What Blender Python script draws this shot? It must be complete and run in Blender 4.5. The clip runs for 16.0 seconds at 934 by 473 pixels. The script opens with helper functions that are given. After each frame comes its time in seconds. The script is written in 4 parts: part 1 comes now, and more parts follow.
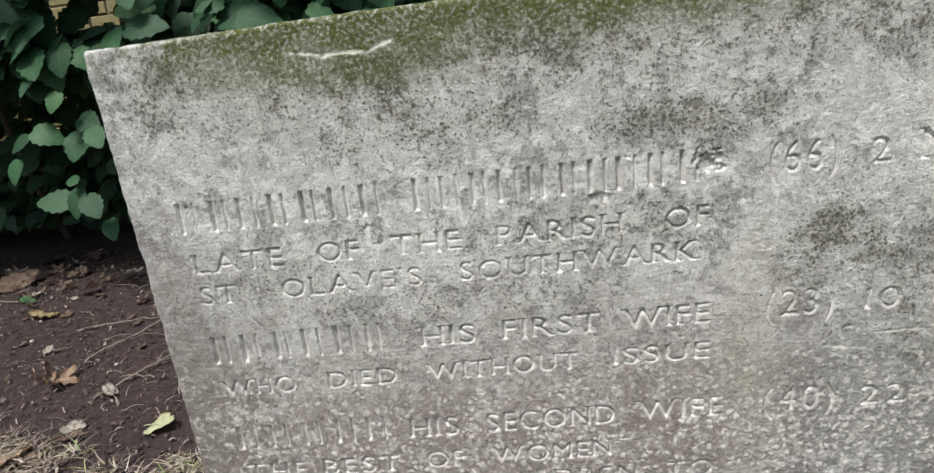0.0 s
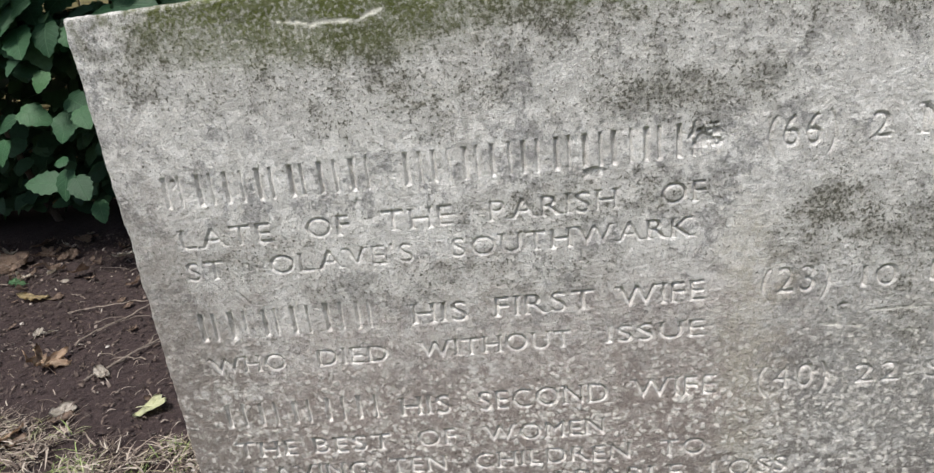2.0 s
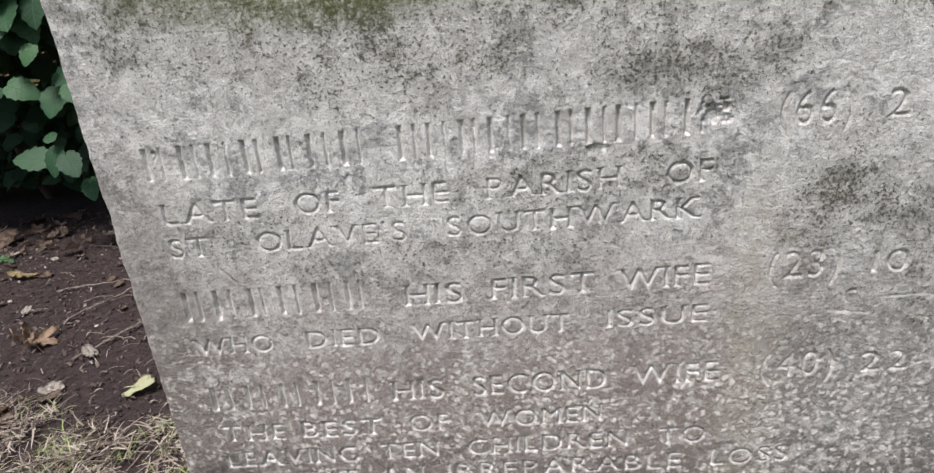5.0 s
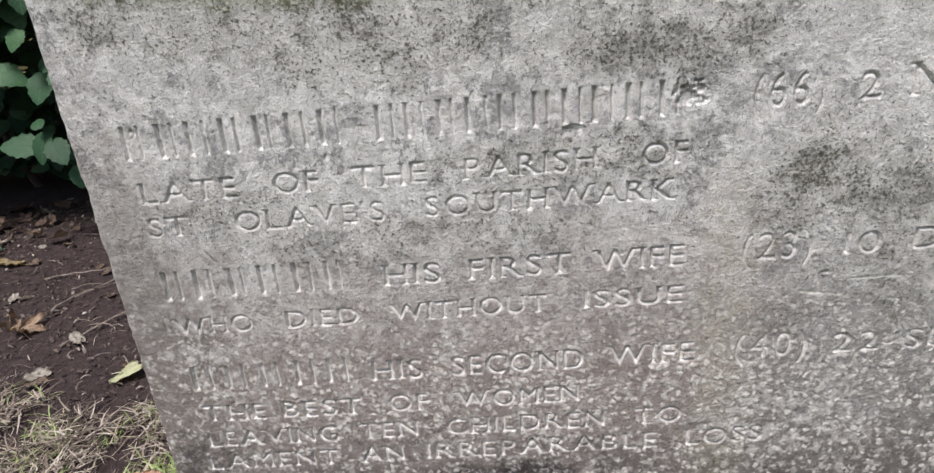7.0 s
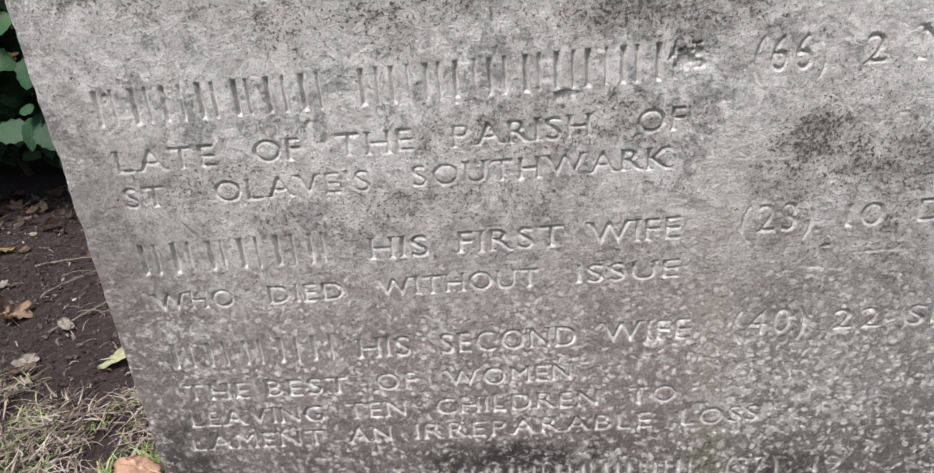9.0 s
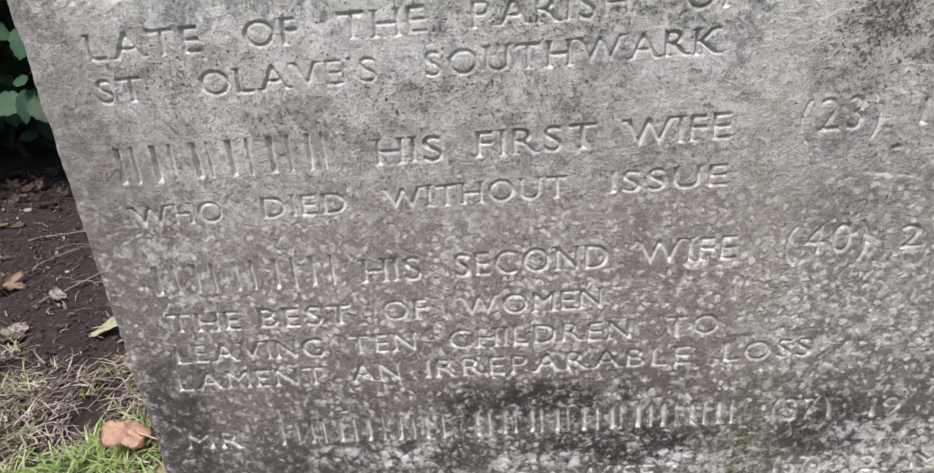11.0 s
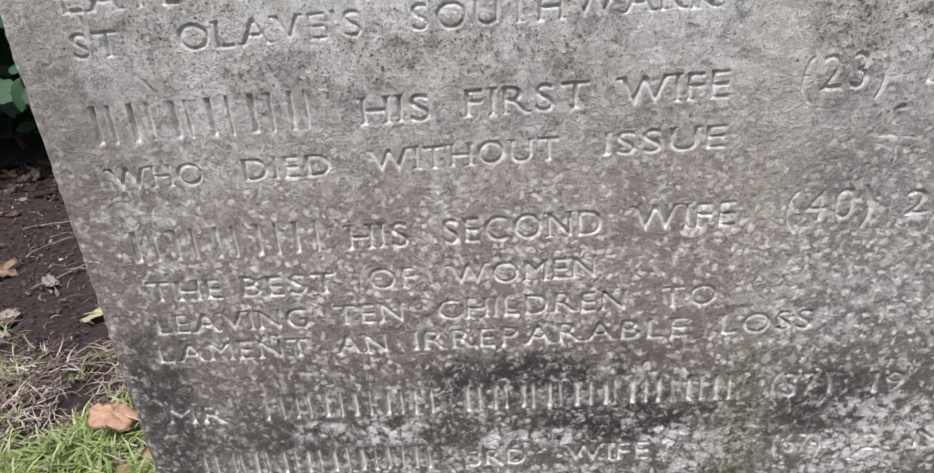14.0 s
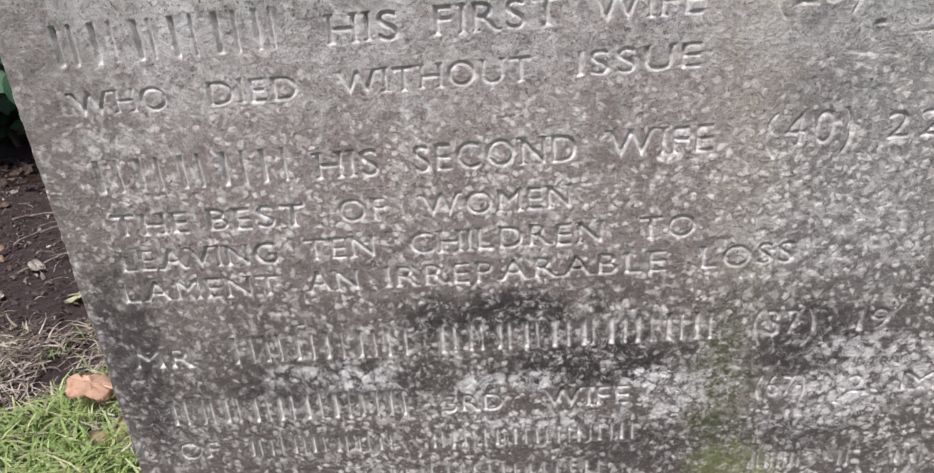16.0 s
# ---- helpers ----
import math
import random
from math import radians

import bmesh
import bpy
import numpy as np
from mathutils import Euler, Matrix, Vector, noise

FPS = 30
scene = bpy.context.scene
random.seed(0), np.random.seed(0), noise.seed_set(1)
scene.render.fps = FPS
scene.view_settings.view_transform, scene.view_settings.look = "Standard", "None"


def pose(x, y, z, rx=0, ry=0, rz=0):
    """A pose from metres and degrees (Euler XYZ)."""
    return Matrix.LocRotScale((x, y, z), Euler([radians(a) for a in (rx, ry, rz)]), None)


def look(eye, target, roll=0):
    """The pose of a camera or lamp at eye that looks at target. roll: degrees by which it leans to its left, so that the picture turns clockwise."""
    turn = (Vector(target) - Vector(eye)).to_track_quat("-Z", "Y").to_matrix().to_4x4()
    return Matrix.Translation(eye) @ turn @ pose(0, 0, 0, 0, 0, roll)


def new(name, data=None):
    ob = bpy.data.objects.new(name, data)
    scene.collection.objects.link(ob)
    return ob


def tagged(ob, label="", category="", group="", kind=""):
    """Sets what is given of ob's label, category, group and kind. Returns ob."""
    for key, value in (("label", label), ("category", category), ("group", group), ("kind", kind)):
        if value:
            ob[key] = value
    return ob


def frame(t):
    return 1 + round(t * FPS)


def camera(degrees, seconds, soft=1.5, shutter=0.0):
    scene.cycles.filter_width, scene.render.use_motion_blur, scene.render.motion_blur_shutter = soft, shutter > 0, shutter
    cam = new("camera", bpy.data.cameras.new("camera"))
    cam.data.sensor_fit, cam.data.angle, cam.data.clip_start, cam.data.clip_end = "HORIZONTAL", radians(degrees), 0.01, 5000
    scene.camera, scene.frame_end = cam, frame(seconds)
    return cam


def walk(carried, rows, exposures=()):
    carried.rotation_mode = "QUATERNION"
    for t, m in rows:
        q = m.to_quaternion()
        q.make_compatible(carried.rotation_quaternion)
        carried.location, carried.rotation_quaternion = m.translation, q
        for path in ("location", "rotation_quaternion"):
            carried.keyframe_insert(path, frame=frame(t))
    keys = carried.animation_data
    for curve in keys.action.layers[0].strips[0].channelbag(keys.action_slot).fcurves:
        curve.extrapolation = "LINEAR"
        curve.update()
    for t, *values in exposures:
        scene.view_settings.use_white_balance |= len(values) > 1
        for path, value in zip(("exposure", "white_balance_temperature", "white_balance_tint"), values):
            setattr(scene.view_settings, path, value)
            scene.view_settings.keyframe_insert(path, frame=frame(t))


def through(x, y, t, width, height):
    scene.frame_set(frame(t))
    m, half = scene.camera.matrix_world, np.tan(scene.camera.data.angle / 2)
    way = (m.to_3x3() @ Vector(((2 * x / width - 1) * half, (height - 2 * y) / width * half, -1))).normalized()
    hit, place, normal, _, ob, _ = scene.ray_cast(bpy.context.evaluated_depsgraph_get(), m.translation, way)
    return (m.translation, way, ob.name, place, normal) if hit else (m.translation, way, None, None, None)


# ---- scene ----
cam = camera(74.9, 16.0, soft=1.4)
PATH = [
    (0, (0.234, 0.029, 0.782), (0.077, 1.933, 0.193), -7.1),
    (0.5, (0.222, 0.033, 0.777), (0.066, 1.932, 0.171), -7.0),
    (1, (0.229, 0.029, 0.771), (0.078, 1.925, 0.152), -7.0),
    (1.5, (0.236, 0.032, 0.771), (0.089, 1.925, 0.142), -6.9),
    (2, (0.234, 0.036, 0.77), (0.091, 1.927, 0.135), -6.8),
    (2.5, (0.232, 0.053, 0.751), (0.09, 1.94, 0.105), -6.7),
    (3, (0.233, 0.078, 0.745), (0.091, 1.963, 0.091), -6.7),
    (3.5, (0.23, 0.075, 0.753), (0.086, 1.956, 0.092), -6.6),
    (4, (0.227, 0.067, 0.759), (0.084, 1.946, 0.091), -6.3),
    (6.5, (0.242, 0.052, 0.751), (0.122, 1.918, 0.042), -5.6),
    (7, (0.245, 0.05, 0.748), (0.131, 1.916, 0.037), -5.5),
    (7.5, (0.252, 0.052, 0.748), (0.144, 1.916, 0.032), -5.4),
    (8, (0.251, 0.057, 0.738), (0.145, 1.919, 0.014), -5.4),
    (8.5, (0.247, 0.06, 0.735), (0.14, 1.919, 0.006), -5.4),
    (9, (0.25, 0.062, 0.723), (0.143, 1.919, -0.01), -5.3),
    (9.3, (0.249, 0.068, 0.708), (0.141, 1.923, -0.034), -5.3),
    (9.5, (0.24, 0.081, 0.682), (0.131, 1.936, -0.057), -5.3),
    (10, (0.225, 0.092, 0.657), (0.113, 1.945, -0.085), -5.4),
    (10.2, (0.224, 0.096, 0.645), (0.111, 1.951, -0.095), -5.3),
    (12.5, (0.239, 0.088, 0.622), (0.122, 1.941, -0.121), -5.2),
    (13, (0.232, 0.091, 0.612), (0.114, 1.945, -0.129), -5.1),
    (13.5, (0.229, 0.093, 0.607), (0.11, 1.946, -0.136), -5.1),
    (14, (0.235, 0.1, 0.599), (0.117, 1.953, -0.144), -5.0),
    (14.5, (0.245, 0.102, 0.567), (0.127, 1.958, -0.168), -5.0),
    (15, (0.258, 0.09, 0.538), (0.141, 1.95, -0.188), -5.0),
    (15.5, (0.257, 0.087, 0.528), (0.141, 1.948, -0.194), -5.0),
    (16, (0.252, 0.089, 0.532), (0.138, 1.954, -0.181), -5.0),
]
walk(cam, [(t, look(eye, target, roll)) for t, eye, target, roll in PATH], [(0.0, 1.11, 6440, 8), (4.0, 1.09, 6400, 13), (9.0, 1.05, 6350, 14), (13.0, 1.04, 6310, 15), (16.0, 1.11, 6270, 16)])

# ---- light: an overcast sky, brightest overhead ----
world = bpy.data.worlds.new("overcast_sky")
scene.world = world
world.use_nodes = True
sky = world.node_tree.nodes.new("ShaderNodeTexSky")
sky.sky_type, sky.sun_disc = "NISHITA", False
sky.sun_elevation, sky.sun_rotation = radians(66), radians(207)
sky.air_density, sky.dust_density, sky.ozone_density = 1.0, 4.0, 1.0
world.node_tree.links.new(sky.outputs[0], world.node_tree.nodes["Background"].inputs[0])
world.node_tree.nodes["Background"].inputs[1].default_value = 0.075
sun = new("sun", bpy.data.lights.new("sun", "SUN"))
sun.data.energy, sun.data.angle, sun.data.color = 2.6, radians(14), (1.0, 0.97, 0.93)
sun.matrix_world = look((-0.30, -0.58, 1.5), (0, 0, 0))

# ---- small helpers ----
RNG = np.random.default_rng(7)


def part(name, bm, material, parent, label=""):
    """Links a bmesh as one mesh object under a thing or a part."""
    me = bpy.data.meshes.new(name)
    bm.to_mesh(me)
    bm.free()
    me.materials.append(material)
    ob = new(name, me)
    ob.parent = parent
    return tagged(ob, label)


def thing(name, label, category, group="", kind="", at=(0, 0, 0)):
    ob = new(name)
    ob.empty_display_size = 0.05
    ob.location = at
    return tagged(ob, label, category, group, kind)


def mesh_of(name, verts, faces, material, smooth=False):
    me = bpy.data.meshes.new(name)
    me.from_pydata(verts, [], faces)
    me.materials.append(material)
    if smooth:
        me.polygons.foreach_set("use_smooth", [True] * len(me.polygons))
    return me


def value_noise(xs, zs, cell, seed):
    """Smooth noise about -1 to 1 on the grid zs by xs, with lumps of the given size in metres."""
    r = np.random.default_rng(seed)
    nx, nz = int((xs[-1] - xs[0]) / cell) + 4, int((zs[-1] - zs[0]) / cell) + 4
    g = r.uniform(-1, 1, (nz, nx))
    fx, fz = (xs - xs[0]) / cell, (zs - zs[0]) / cell
    ix, iz = fx.astype(int), fz.astype(int)
    tx, tz = fx - ix, fz - iz
    tx, tz = (tx * tx * (3 - 2 * tx))[None, :], (tz * tz * (3 - 2 * tz))[:, None]
    a, b = g[np.ix_(iz, ix)], g[np.ix_(iz, ix + 1)]
    c, d = g[np.ix_(iz + 1, ix)], g[np.ix_(iz + 1, ix + 1)]
    return (a * (1 - tx) + b * tx) * (1 - tz) + (c * (1 - tx) + d * tx) * tz


# ---- the headstone's outline, in metres ----
LEFT, RIGHT, TOP, FACE, THICK = -0.120, 0.905, 0.819, 0.558, 0.095

# ---- materials ----
class Nodes:
    """A short way to write a node material."""

    def __init__(self, name):
        self.mat = bpy.data.materials.new(name)
        self.mat.use_nodes = True
        self.t = self.mat.node_tree
        self.bsdf = self.t.nodes["Principled BSDF"]
        self.coord = self.t.nodes.new("ShaderNodeTexCoord").outputs["Object"]

    def put(self, socket, value):
        if isinstance(value, bpy.types.NodeSocket):
            self.t.links.new(value, socket)
        elif isinstance(value, tuple) and len(value) == 3 and socket.type == "RGBA":
            socket.default_value = (*value, 1)
        else:
            socket.default_value = value

    def noise(self, scale, detail=4, rough=0.6, distort=0.0, at=None):
        n = self.t.nodes.new("ShaderNodeTexNoise")
        n.inputs["Scale"].default_value, n.inputs["Detail"].default_value = scale, detail
        n.inputs["Roughness"].default_value, n.inputs["Distortion"].default_value = rough, distort
        self.put(n.inputs["Vector"], at or self.coord)
        return n.outputs["Fac"]

    def cells(self, scale, at=None, feature="F1"):
        n = self.t.nodes.new("ShaderNodeTexVoronoi")
        n.feature = feature
        n.inputs["Scale"].default_value = scale
        self.put(n.inputs["Vector"], at or self.coord)
        return n.outputs

    def math(self, op, a, b=0.0, c=0.0):
        n = self.t.nodes.new("ShaderNodeMath")
        n.operation = op
        for s, v in zip(n.inputs, (a, b, c)):
            self.put(s, v)
        return n.outputs[0]

    def ramp(self, v, lo, hi, to_lo=0.0, to_hi=1.0):
        n = self.t.nodes.new("ShaderNodeMapRange")
        n.interpolation_type = "SMOOTHSTEP"
        for s, x in zip(n.inputs, (v, lo, hi, to_lo, to_hi)):
            self.put(s, x)
        return n.outputs[0]

    def mix(self, f, a, b, blend="MIX"):
        n = self.t.nodes.new("ShaderNodeMix")
        n.data_type, n.blend_type = "RGBA", blend
        self.put(n.inputs[0], f)
        self.put(n.inputs[6], a)
        self.put(n.inputs[7], b)
        return n.outputs[2]

    def times(self, *v):
        out = v[0]
        for x in v[1:]:
            out = self.math("MULTIPLY", out, x)
        return out

    def xyz(self):
        n = self.t.nodes.new("ShaderNodeSeparateXYZ")
        self.put(n.inputs[0], self.coord)
        return n.outputs

    def warp(self, scale, amount):
        """The coordinates, pushed about by noise."""
        n = self.t.nodes.new("ShaderNodeTexNoise")
        n.inputs["Scale"].default_value = scale
        self.put(n.inputs["Vector"], self.coord)
        m = self.t.nodes.new("ShaderNodeVectorMath")
        m.operation = "MULTIPLY_ADD"
        self.put(m.inputs[0], n.outputs["Color"])
        m.inputs[1].default_value = (amount,) * 3
        self.put(m.inputs[2], self.coord)
        return m.outputs[0]

    def per_object(self):
        return self.t.nodes.new("ShaderNodeObjectInfo").outputs["Random"]

    def per_island(self):
        return self.t.nodes.new("ShaderNodeNewGeometry").outputs["Random Per Island"]

    def colours(self, v, *stops):
        n = self.t.nodes.new("ShaderNodeValToRGB")
        e = n.color_ramp.elements
        while len(e) < len(stops):
            e.new(0.5)
        for k, (p, c) in zip(e, stops):
            k.position, k.color = p, (*c, 1)
        self.put(n.inputs[0], v)
        return n.outputs[0]

    def done(self, colour, rough=0.8, bump=None, distance=0.001, strength=1.0, through=0.0, specular=0.3):
        b = self.bsdf
        self.put(b.inputs["Base Color"], colour)
        self.put(b.inputs["Roughness"], rough)
        b.inputs["Specular IOR Level"].default_value = specular
        if bump is not None:
            n = self.t.nodes.new("ShaderNodeBump")
            n.inputs["Distance"].default_value, n.inputs["Strength"].default_value = distance, strength
            self.put(n.inputs["Height"], bump)
            self.put(b.inputs["Normal"], n.outputs[0])
        if through:
            tr = self.t.nodes.new("ShaderNodeBsdfTranslucent")
            self.put(tr.inputs["Color"], colour)
            mx = self.t.nodes.new("ShaderNodeMixShader")
            mx.inputs[0].default_value = through
            self.t.links.new(b.outputs[0], mx.inputs[1])
            self.t.links.new(tr.outputs[0], mx.inputs[2])
            self.t.links.new(mx.outputs[0], self.t.nodes["Material Output"].inputs["Surface"])
        return self.mat


def weathered_limestone():
    n = Nodes("weathered_limestone")
    x, _, z = n.xyz()
    broad = n.noise(22, 6, 0.7)
    large = n.noise(5, 4, 0.6)
    mid = n.noise(70, 6, 0.75)
    mottle = n.noise(150, 6, 0.8)
    grain = n.noise(420, 4, 0.75)
    grit = n.noise(1000, 2, 0.6)
    peck = n.noise(300, 4, 0.75, 0.3)
    blob = n.noise(112, 1.6, 0.5, 0.35)
    fleck = n.noise(270, 2, 0.55, 0.2)
    cloud = n.noise(95, 8, 0.82, at=n.warp(35, 0.03))
    crowd = n.noise(14, 4, 0.7)

    def uneven(v, amount):
        """v, pushed up and down by broad and fine noise."""
        f = n.math("ADD", n.math("MULTIPLY", broad, 0.6), n.math("MULTIPLY", mid, 0.4))
        return n.math("MULTIPLY_ADD", n.math("SUBTRACT", f, 0.5), amount, v)

    def spot(cx, cz, rx, rz, soft=0.6, rag=2.4):
        """1 inside a ragged patch round (cx, cz), 0 outside."""
        a = n.math("DIVIDE", n.math("SUBTRACT", x, cx - LEFT), rx)
        b = n.math("DIVIDE", n.math("SUBTRACT", z, cz), rz)
        d = n.math("SQRT", n.math("ADD", n.times(a, a), n.times(b, b)))
        return n.ramp(uneven(d, rag), 1.0 + soft / 2, 1.0 - soft / 2)

    def patches(rows, soft):
        out = 0.0
        for cx, cz, rx, rz, f in rows:
            out = n.math("MAXIMUM", out, n.math("MULTIPLY", spot(cx, cz, rx, rz, soft, 4.0), f))
        return out

    def specks(v, density, most, lo, hi):
        """Specks of the noise v that crowd together where density nears 1."""
        return n.ramp(n.math("MULTIPLY_ADD", density, most, v), lo, hi)

    # clean stone, pale where rain washes it
    c = n.mix(n.ramp(large, 0.35, 0.65), (0.47, 0.458, 0.436), (0.58, 0.572, 0.545))
    c = n.mix(n.ramp(mid, 0.40, 0.66), c, (0.74, 0.732, 0.705))
    c = n.mix(n.times(n.ramp(mottle, 0.52, 0.66), 0.5), c, (0.27, 0.255, 0.235))
    grey = n.noise(26, 6, 0.78, at=n.warp(12, 0.04))
    c = n.mix(n.times(n.ramp(grey, 0.49, 0.575), n.ramp(mottle, 0.38, 0.56, 0.35, 1.0), 0.85), c, (0.235, 0.232, 0.232))
    c = n.mix(n.times(n.ramp(n.noise(48, 6, 0.75, at=n.warp(20, 0.03)), 0.51, 0.58), 0.75), c, (0.80, 0.79, 0.76))
    # grime in the lower half, brown on one side and grey on the other
    low = n.ramp(uneven(z, 0.45), 0.62, 0.40)
    grime = n.mix(n.ramp(uneven(x, 0.25), 0.52, 0.66), (0.250, 0.205, 0.184), (0.215, 0.207, 0.194))
    c = n.mix(n.math("MULTIPLY", low, 0.86), c, grime)
    base = n.ramp(uneven(z, 0.4), 0.39, 0.24)
    c = n.mix(n.math("MULTIPLY", base, 0.85), c, (0.125, 0.108, 0.098))
    c = n.mix(n.times(spot(-0.10, 0.44, 0.075, 0.22, 1.2), 0.62), c, (0.205, 0.180, 0.160))
    # a pale drip line that runs down the face
    drip = n.times(n.ramp(n.math("ABSOLUTE", n.math("SUBTRACT", uneven(x, 0.16), 0.566)), 0.045, 0.004), n.ramp(uneven(z, 0.2), 0.63, 0.56))
    c = n.mix(n.times(drip, n.ramp(cloud, 0.42, 0.58, 0.1, 0.6)), c, (0.46, 0.43, 0.345))
    # dark speckled film: a veil high on the stone, with patches of its own lower down
    film = n.times(n.ramp(uneven(z, 0.30), 0.70, 0.78), n.ramp(uneven(x, 0.16), 0.025, 0.09), 0.72)
    film = n.math("MAXIMUM", film, patches((
        (0.11, 0.772, 0.12, 0.026, 1.0), (0.31, 0.785, 0.13, 0.036, 1.0), (-0.055, 0.775, 0.045, 0.036, 0.8), (0.155, 0.725, 0.09, 0.028, 0.95), (0.05, 0.752, 0.10, 0.026, 0.8),
        (0.385, 0.708, 0.10, 0.026, 0.75), (0.56, 0.770, 0.09, 0.030, 0.8), (0.525, 0.585, 0.055, 0.045, 0.9), (0.30, 0.617, 0.10, 0.022, 0.6),
        (0.02, 0.590, 0.08, 0.030, 0.5), (0.62, 0.53, 0.07, 0.08, 0.6), (0.20, 0.555, 0.16, 0.020, 0.45)), 1.3))
    film = n.times(film, n.ramp(grey, 0.43, 0.56, 0.45, 1.15))
    c = n.mix(n.times(film, n.ramp(mid, 0.3, 0.65, 0.35, 0.75)), c, (0.205, 0.196, 0.160))
    c = n.mix(n.times(specks(peck, film, 0.13, 0.585, 0.68), 0.88), c, (0.074, 0.071, 0.052))
    c = n.mix(n.times(n.ramp(fleck, 0.54, 0.66), film, 0.45), c, (0.56, 0.55, 0.48))
    # green algae along the top
    top = n.times(n.ramp(uneven(z, 0.14), 0.762, 0.806), spot(0.22, 0.83, 0.28, 0.3, 0.5))
    top = n.math("MAXIMUM", top, n.times(spot(0.10, 0.785, 0.13, 0.024, 1.2), 0.75))
    c = n.mix(n.times(top, n.ramp(fleck, 0.46, 0.64, 0.97, 0.4)), c, (0.082, 0.098, 0.018))
    # specks of dirt in the grain
    c = n.mix(n.times(n.ramp(grain, 0.56, 0.70), n.ramp(mid, 0.25, 0.6, 0.15, 0.6)), c, (0.14, 0.128, 0.115))
    # pale crusty lichen, thick in the lower half, thin on one low corner
    sparse = spot(-0.05, 0.24, 0.11, 0.14, 1.0)
    lowdots = n.times(n.ramp(uneven(z, 0.4), 0.58, 0.38, 0.08, 1.0), n.math("MULTIPLY_ADD", sparse, -0.35, 1.0))
    thick = n.ramp(crowd, 0.38, 0.62)
    seeds = n.cells(150, n.warp(90, 0.010))
    size = n.math("MULTIPLY_ADD", n.math("SUBTRACT", mottle, 0.5), 1.2, seeds["Distance"])
    apart = n.t.nodes.new("ShaderNodeSeparateColor")
    n.put(apart.inputs[0], seeds["Color"])
    alive = n.ramp(n.math("MULTIPLY_ADD", thick, 0.5, apart.outputs[0]), 0.50, 0.85)
    dot = n.times(n.ramp(size, 0.55, 0.18), alive)
    crust = specks(blob, thick, 0.09, 0.57, 0.72)
    bit = specks(fleck, thick, 0.05, 0.59, 0.70)
    c = n.mix(n.times(n.ramp(cloud, 0.50, 0.60), lowdots, n.ramp(crowd, 0.38, 0.60, 0.15, 0.55)), c, (0.50, 0.475, 0.44))
    c = n.mix(n.times(crust, lowdots, 0.58), c, (0.60, 0.572, 0.53))
    c = n.mix(n.times(dot, lowdots, n.ramp(grain, 0.3, 0.6, 0.55, 0.9)), c, (0.73, 0.70, 0.655))
    c = n.mix(n.times(bit, lowdots, 0.38), c, (0.68, 0.655, 0.615))
    # black crust, and larger white blooms over it
    black = patches((
        (0.245, 0.276, 0.075, 0.024, 1.0), (0.32, 0.228, 0.085, 0.028, 1.0), (0.09, 0.222, 0.11, 0.024, 0.6), (0.510, 0.235, 0.05, 0.030, 0.8),
        (-0.085, 0.25, 0.028, 0.09, 0.8), (0.42, 0.13, 0.13, 0.03, 0.6)), 0.9)
    c = n.mix(n.times(black, n.ramp(cloud, 0.62, 0.50), 0.92), c, (0.050, 0.044, 0.043))
    c = n.mix(n.times(black, dot, n.ramp(mid, 0.42, 0.58), 0.8), c, (0.55, 0.54, 0.52))
    lobes = n.math("MULTIPLY_ADD", n.math("SUBTRACT", mottle, 0.5), 1.3, n.cells(88, n.warp(70, 0.012))["Distance"])
    bloom = patches((
        (0.058, 0.230, 0.030, 0.010, 0.8), (0.118, 0.222, 0.030, 0.013, 1.0), (0.222, 0.210, 0.016, 0.010, 0.9), (0.266, 0.209, 0.028, 0.011, 0.9), (0.372, 0.207, 0.020, 0.010, 1.0),
        (0.412, 0.193, 0.036, 0.018, 1.0), (0.535, 0.175, 0.045, 0.026, 0.9), (0.560, 0.222, 0.040, 0.020, 0.9), (0.290, 0.164, 0.060, 0.010, 0.8), (0.395, 0.168, 0.016, 0.010, 0.8),
        (0.62, 0.20, 0.06, 0.03, 0.8), (0.52, 0.335, 0.09, 0.03, 0.4), (0.195, 0.462, 0.014, 0.018, 0.6), (-0.055, 0.452, 0.035, 0.012, 0.5)), 0.8)
    c = n.mix(n.times(bloom, n.math("MAXIMUM", n.ramp(lobes, 0.60, 0.25), n.times(n.ramp(cloud, 0.48, 0.58), 0.6))), c, (0.80, 0.785, 0.755))
    # green streaks under the drip
    streak = n.times(n.ramp(n.math("ABSOLUTE", n.math("SUBTRACT", uneven(x, 0.20), 0.558)), 0.034, 0.004), n.ramp(uneven(z, 0.2), 0.30, 0.24))
    c = n.mix(n.times(streak, n.ramp(mottle, 0.36, 0.56), n.ramp(cloud, 0.42, 0.56, 1.0, 0.5)), c, (0.078, 0.092, 0.036))
    c = n.mix(n.times(spot(0.455, 0.095, 0.040, 0.035, 0.8), n.ramp(mottle, 0.34, 0.56), 0.65), c, (0.21, 0.23, 0.085))
    # pale crust that has settled in the cut letters
    cut = n.t.nodes.new("ShaderNodeAttribute")
    cut.attribute_name = "cut"
    rim = n.t.nodes.new("ShaderNodeAttribute")
    rim.attribute_name = "rim"
    c = n.mix(n.times(rim.outputs["Fac"], n.ramp(mid, 0.38, 0.58, 0.15, 0.75), n.ramp(z, 0.36, 0.52, 0.45, 1.0), n.ramp(x, 0.555, 0.57, 1.0, 0.65)), c, (0.72, 0.705, 0.675))
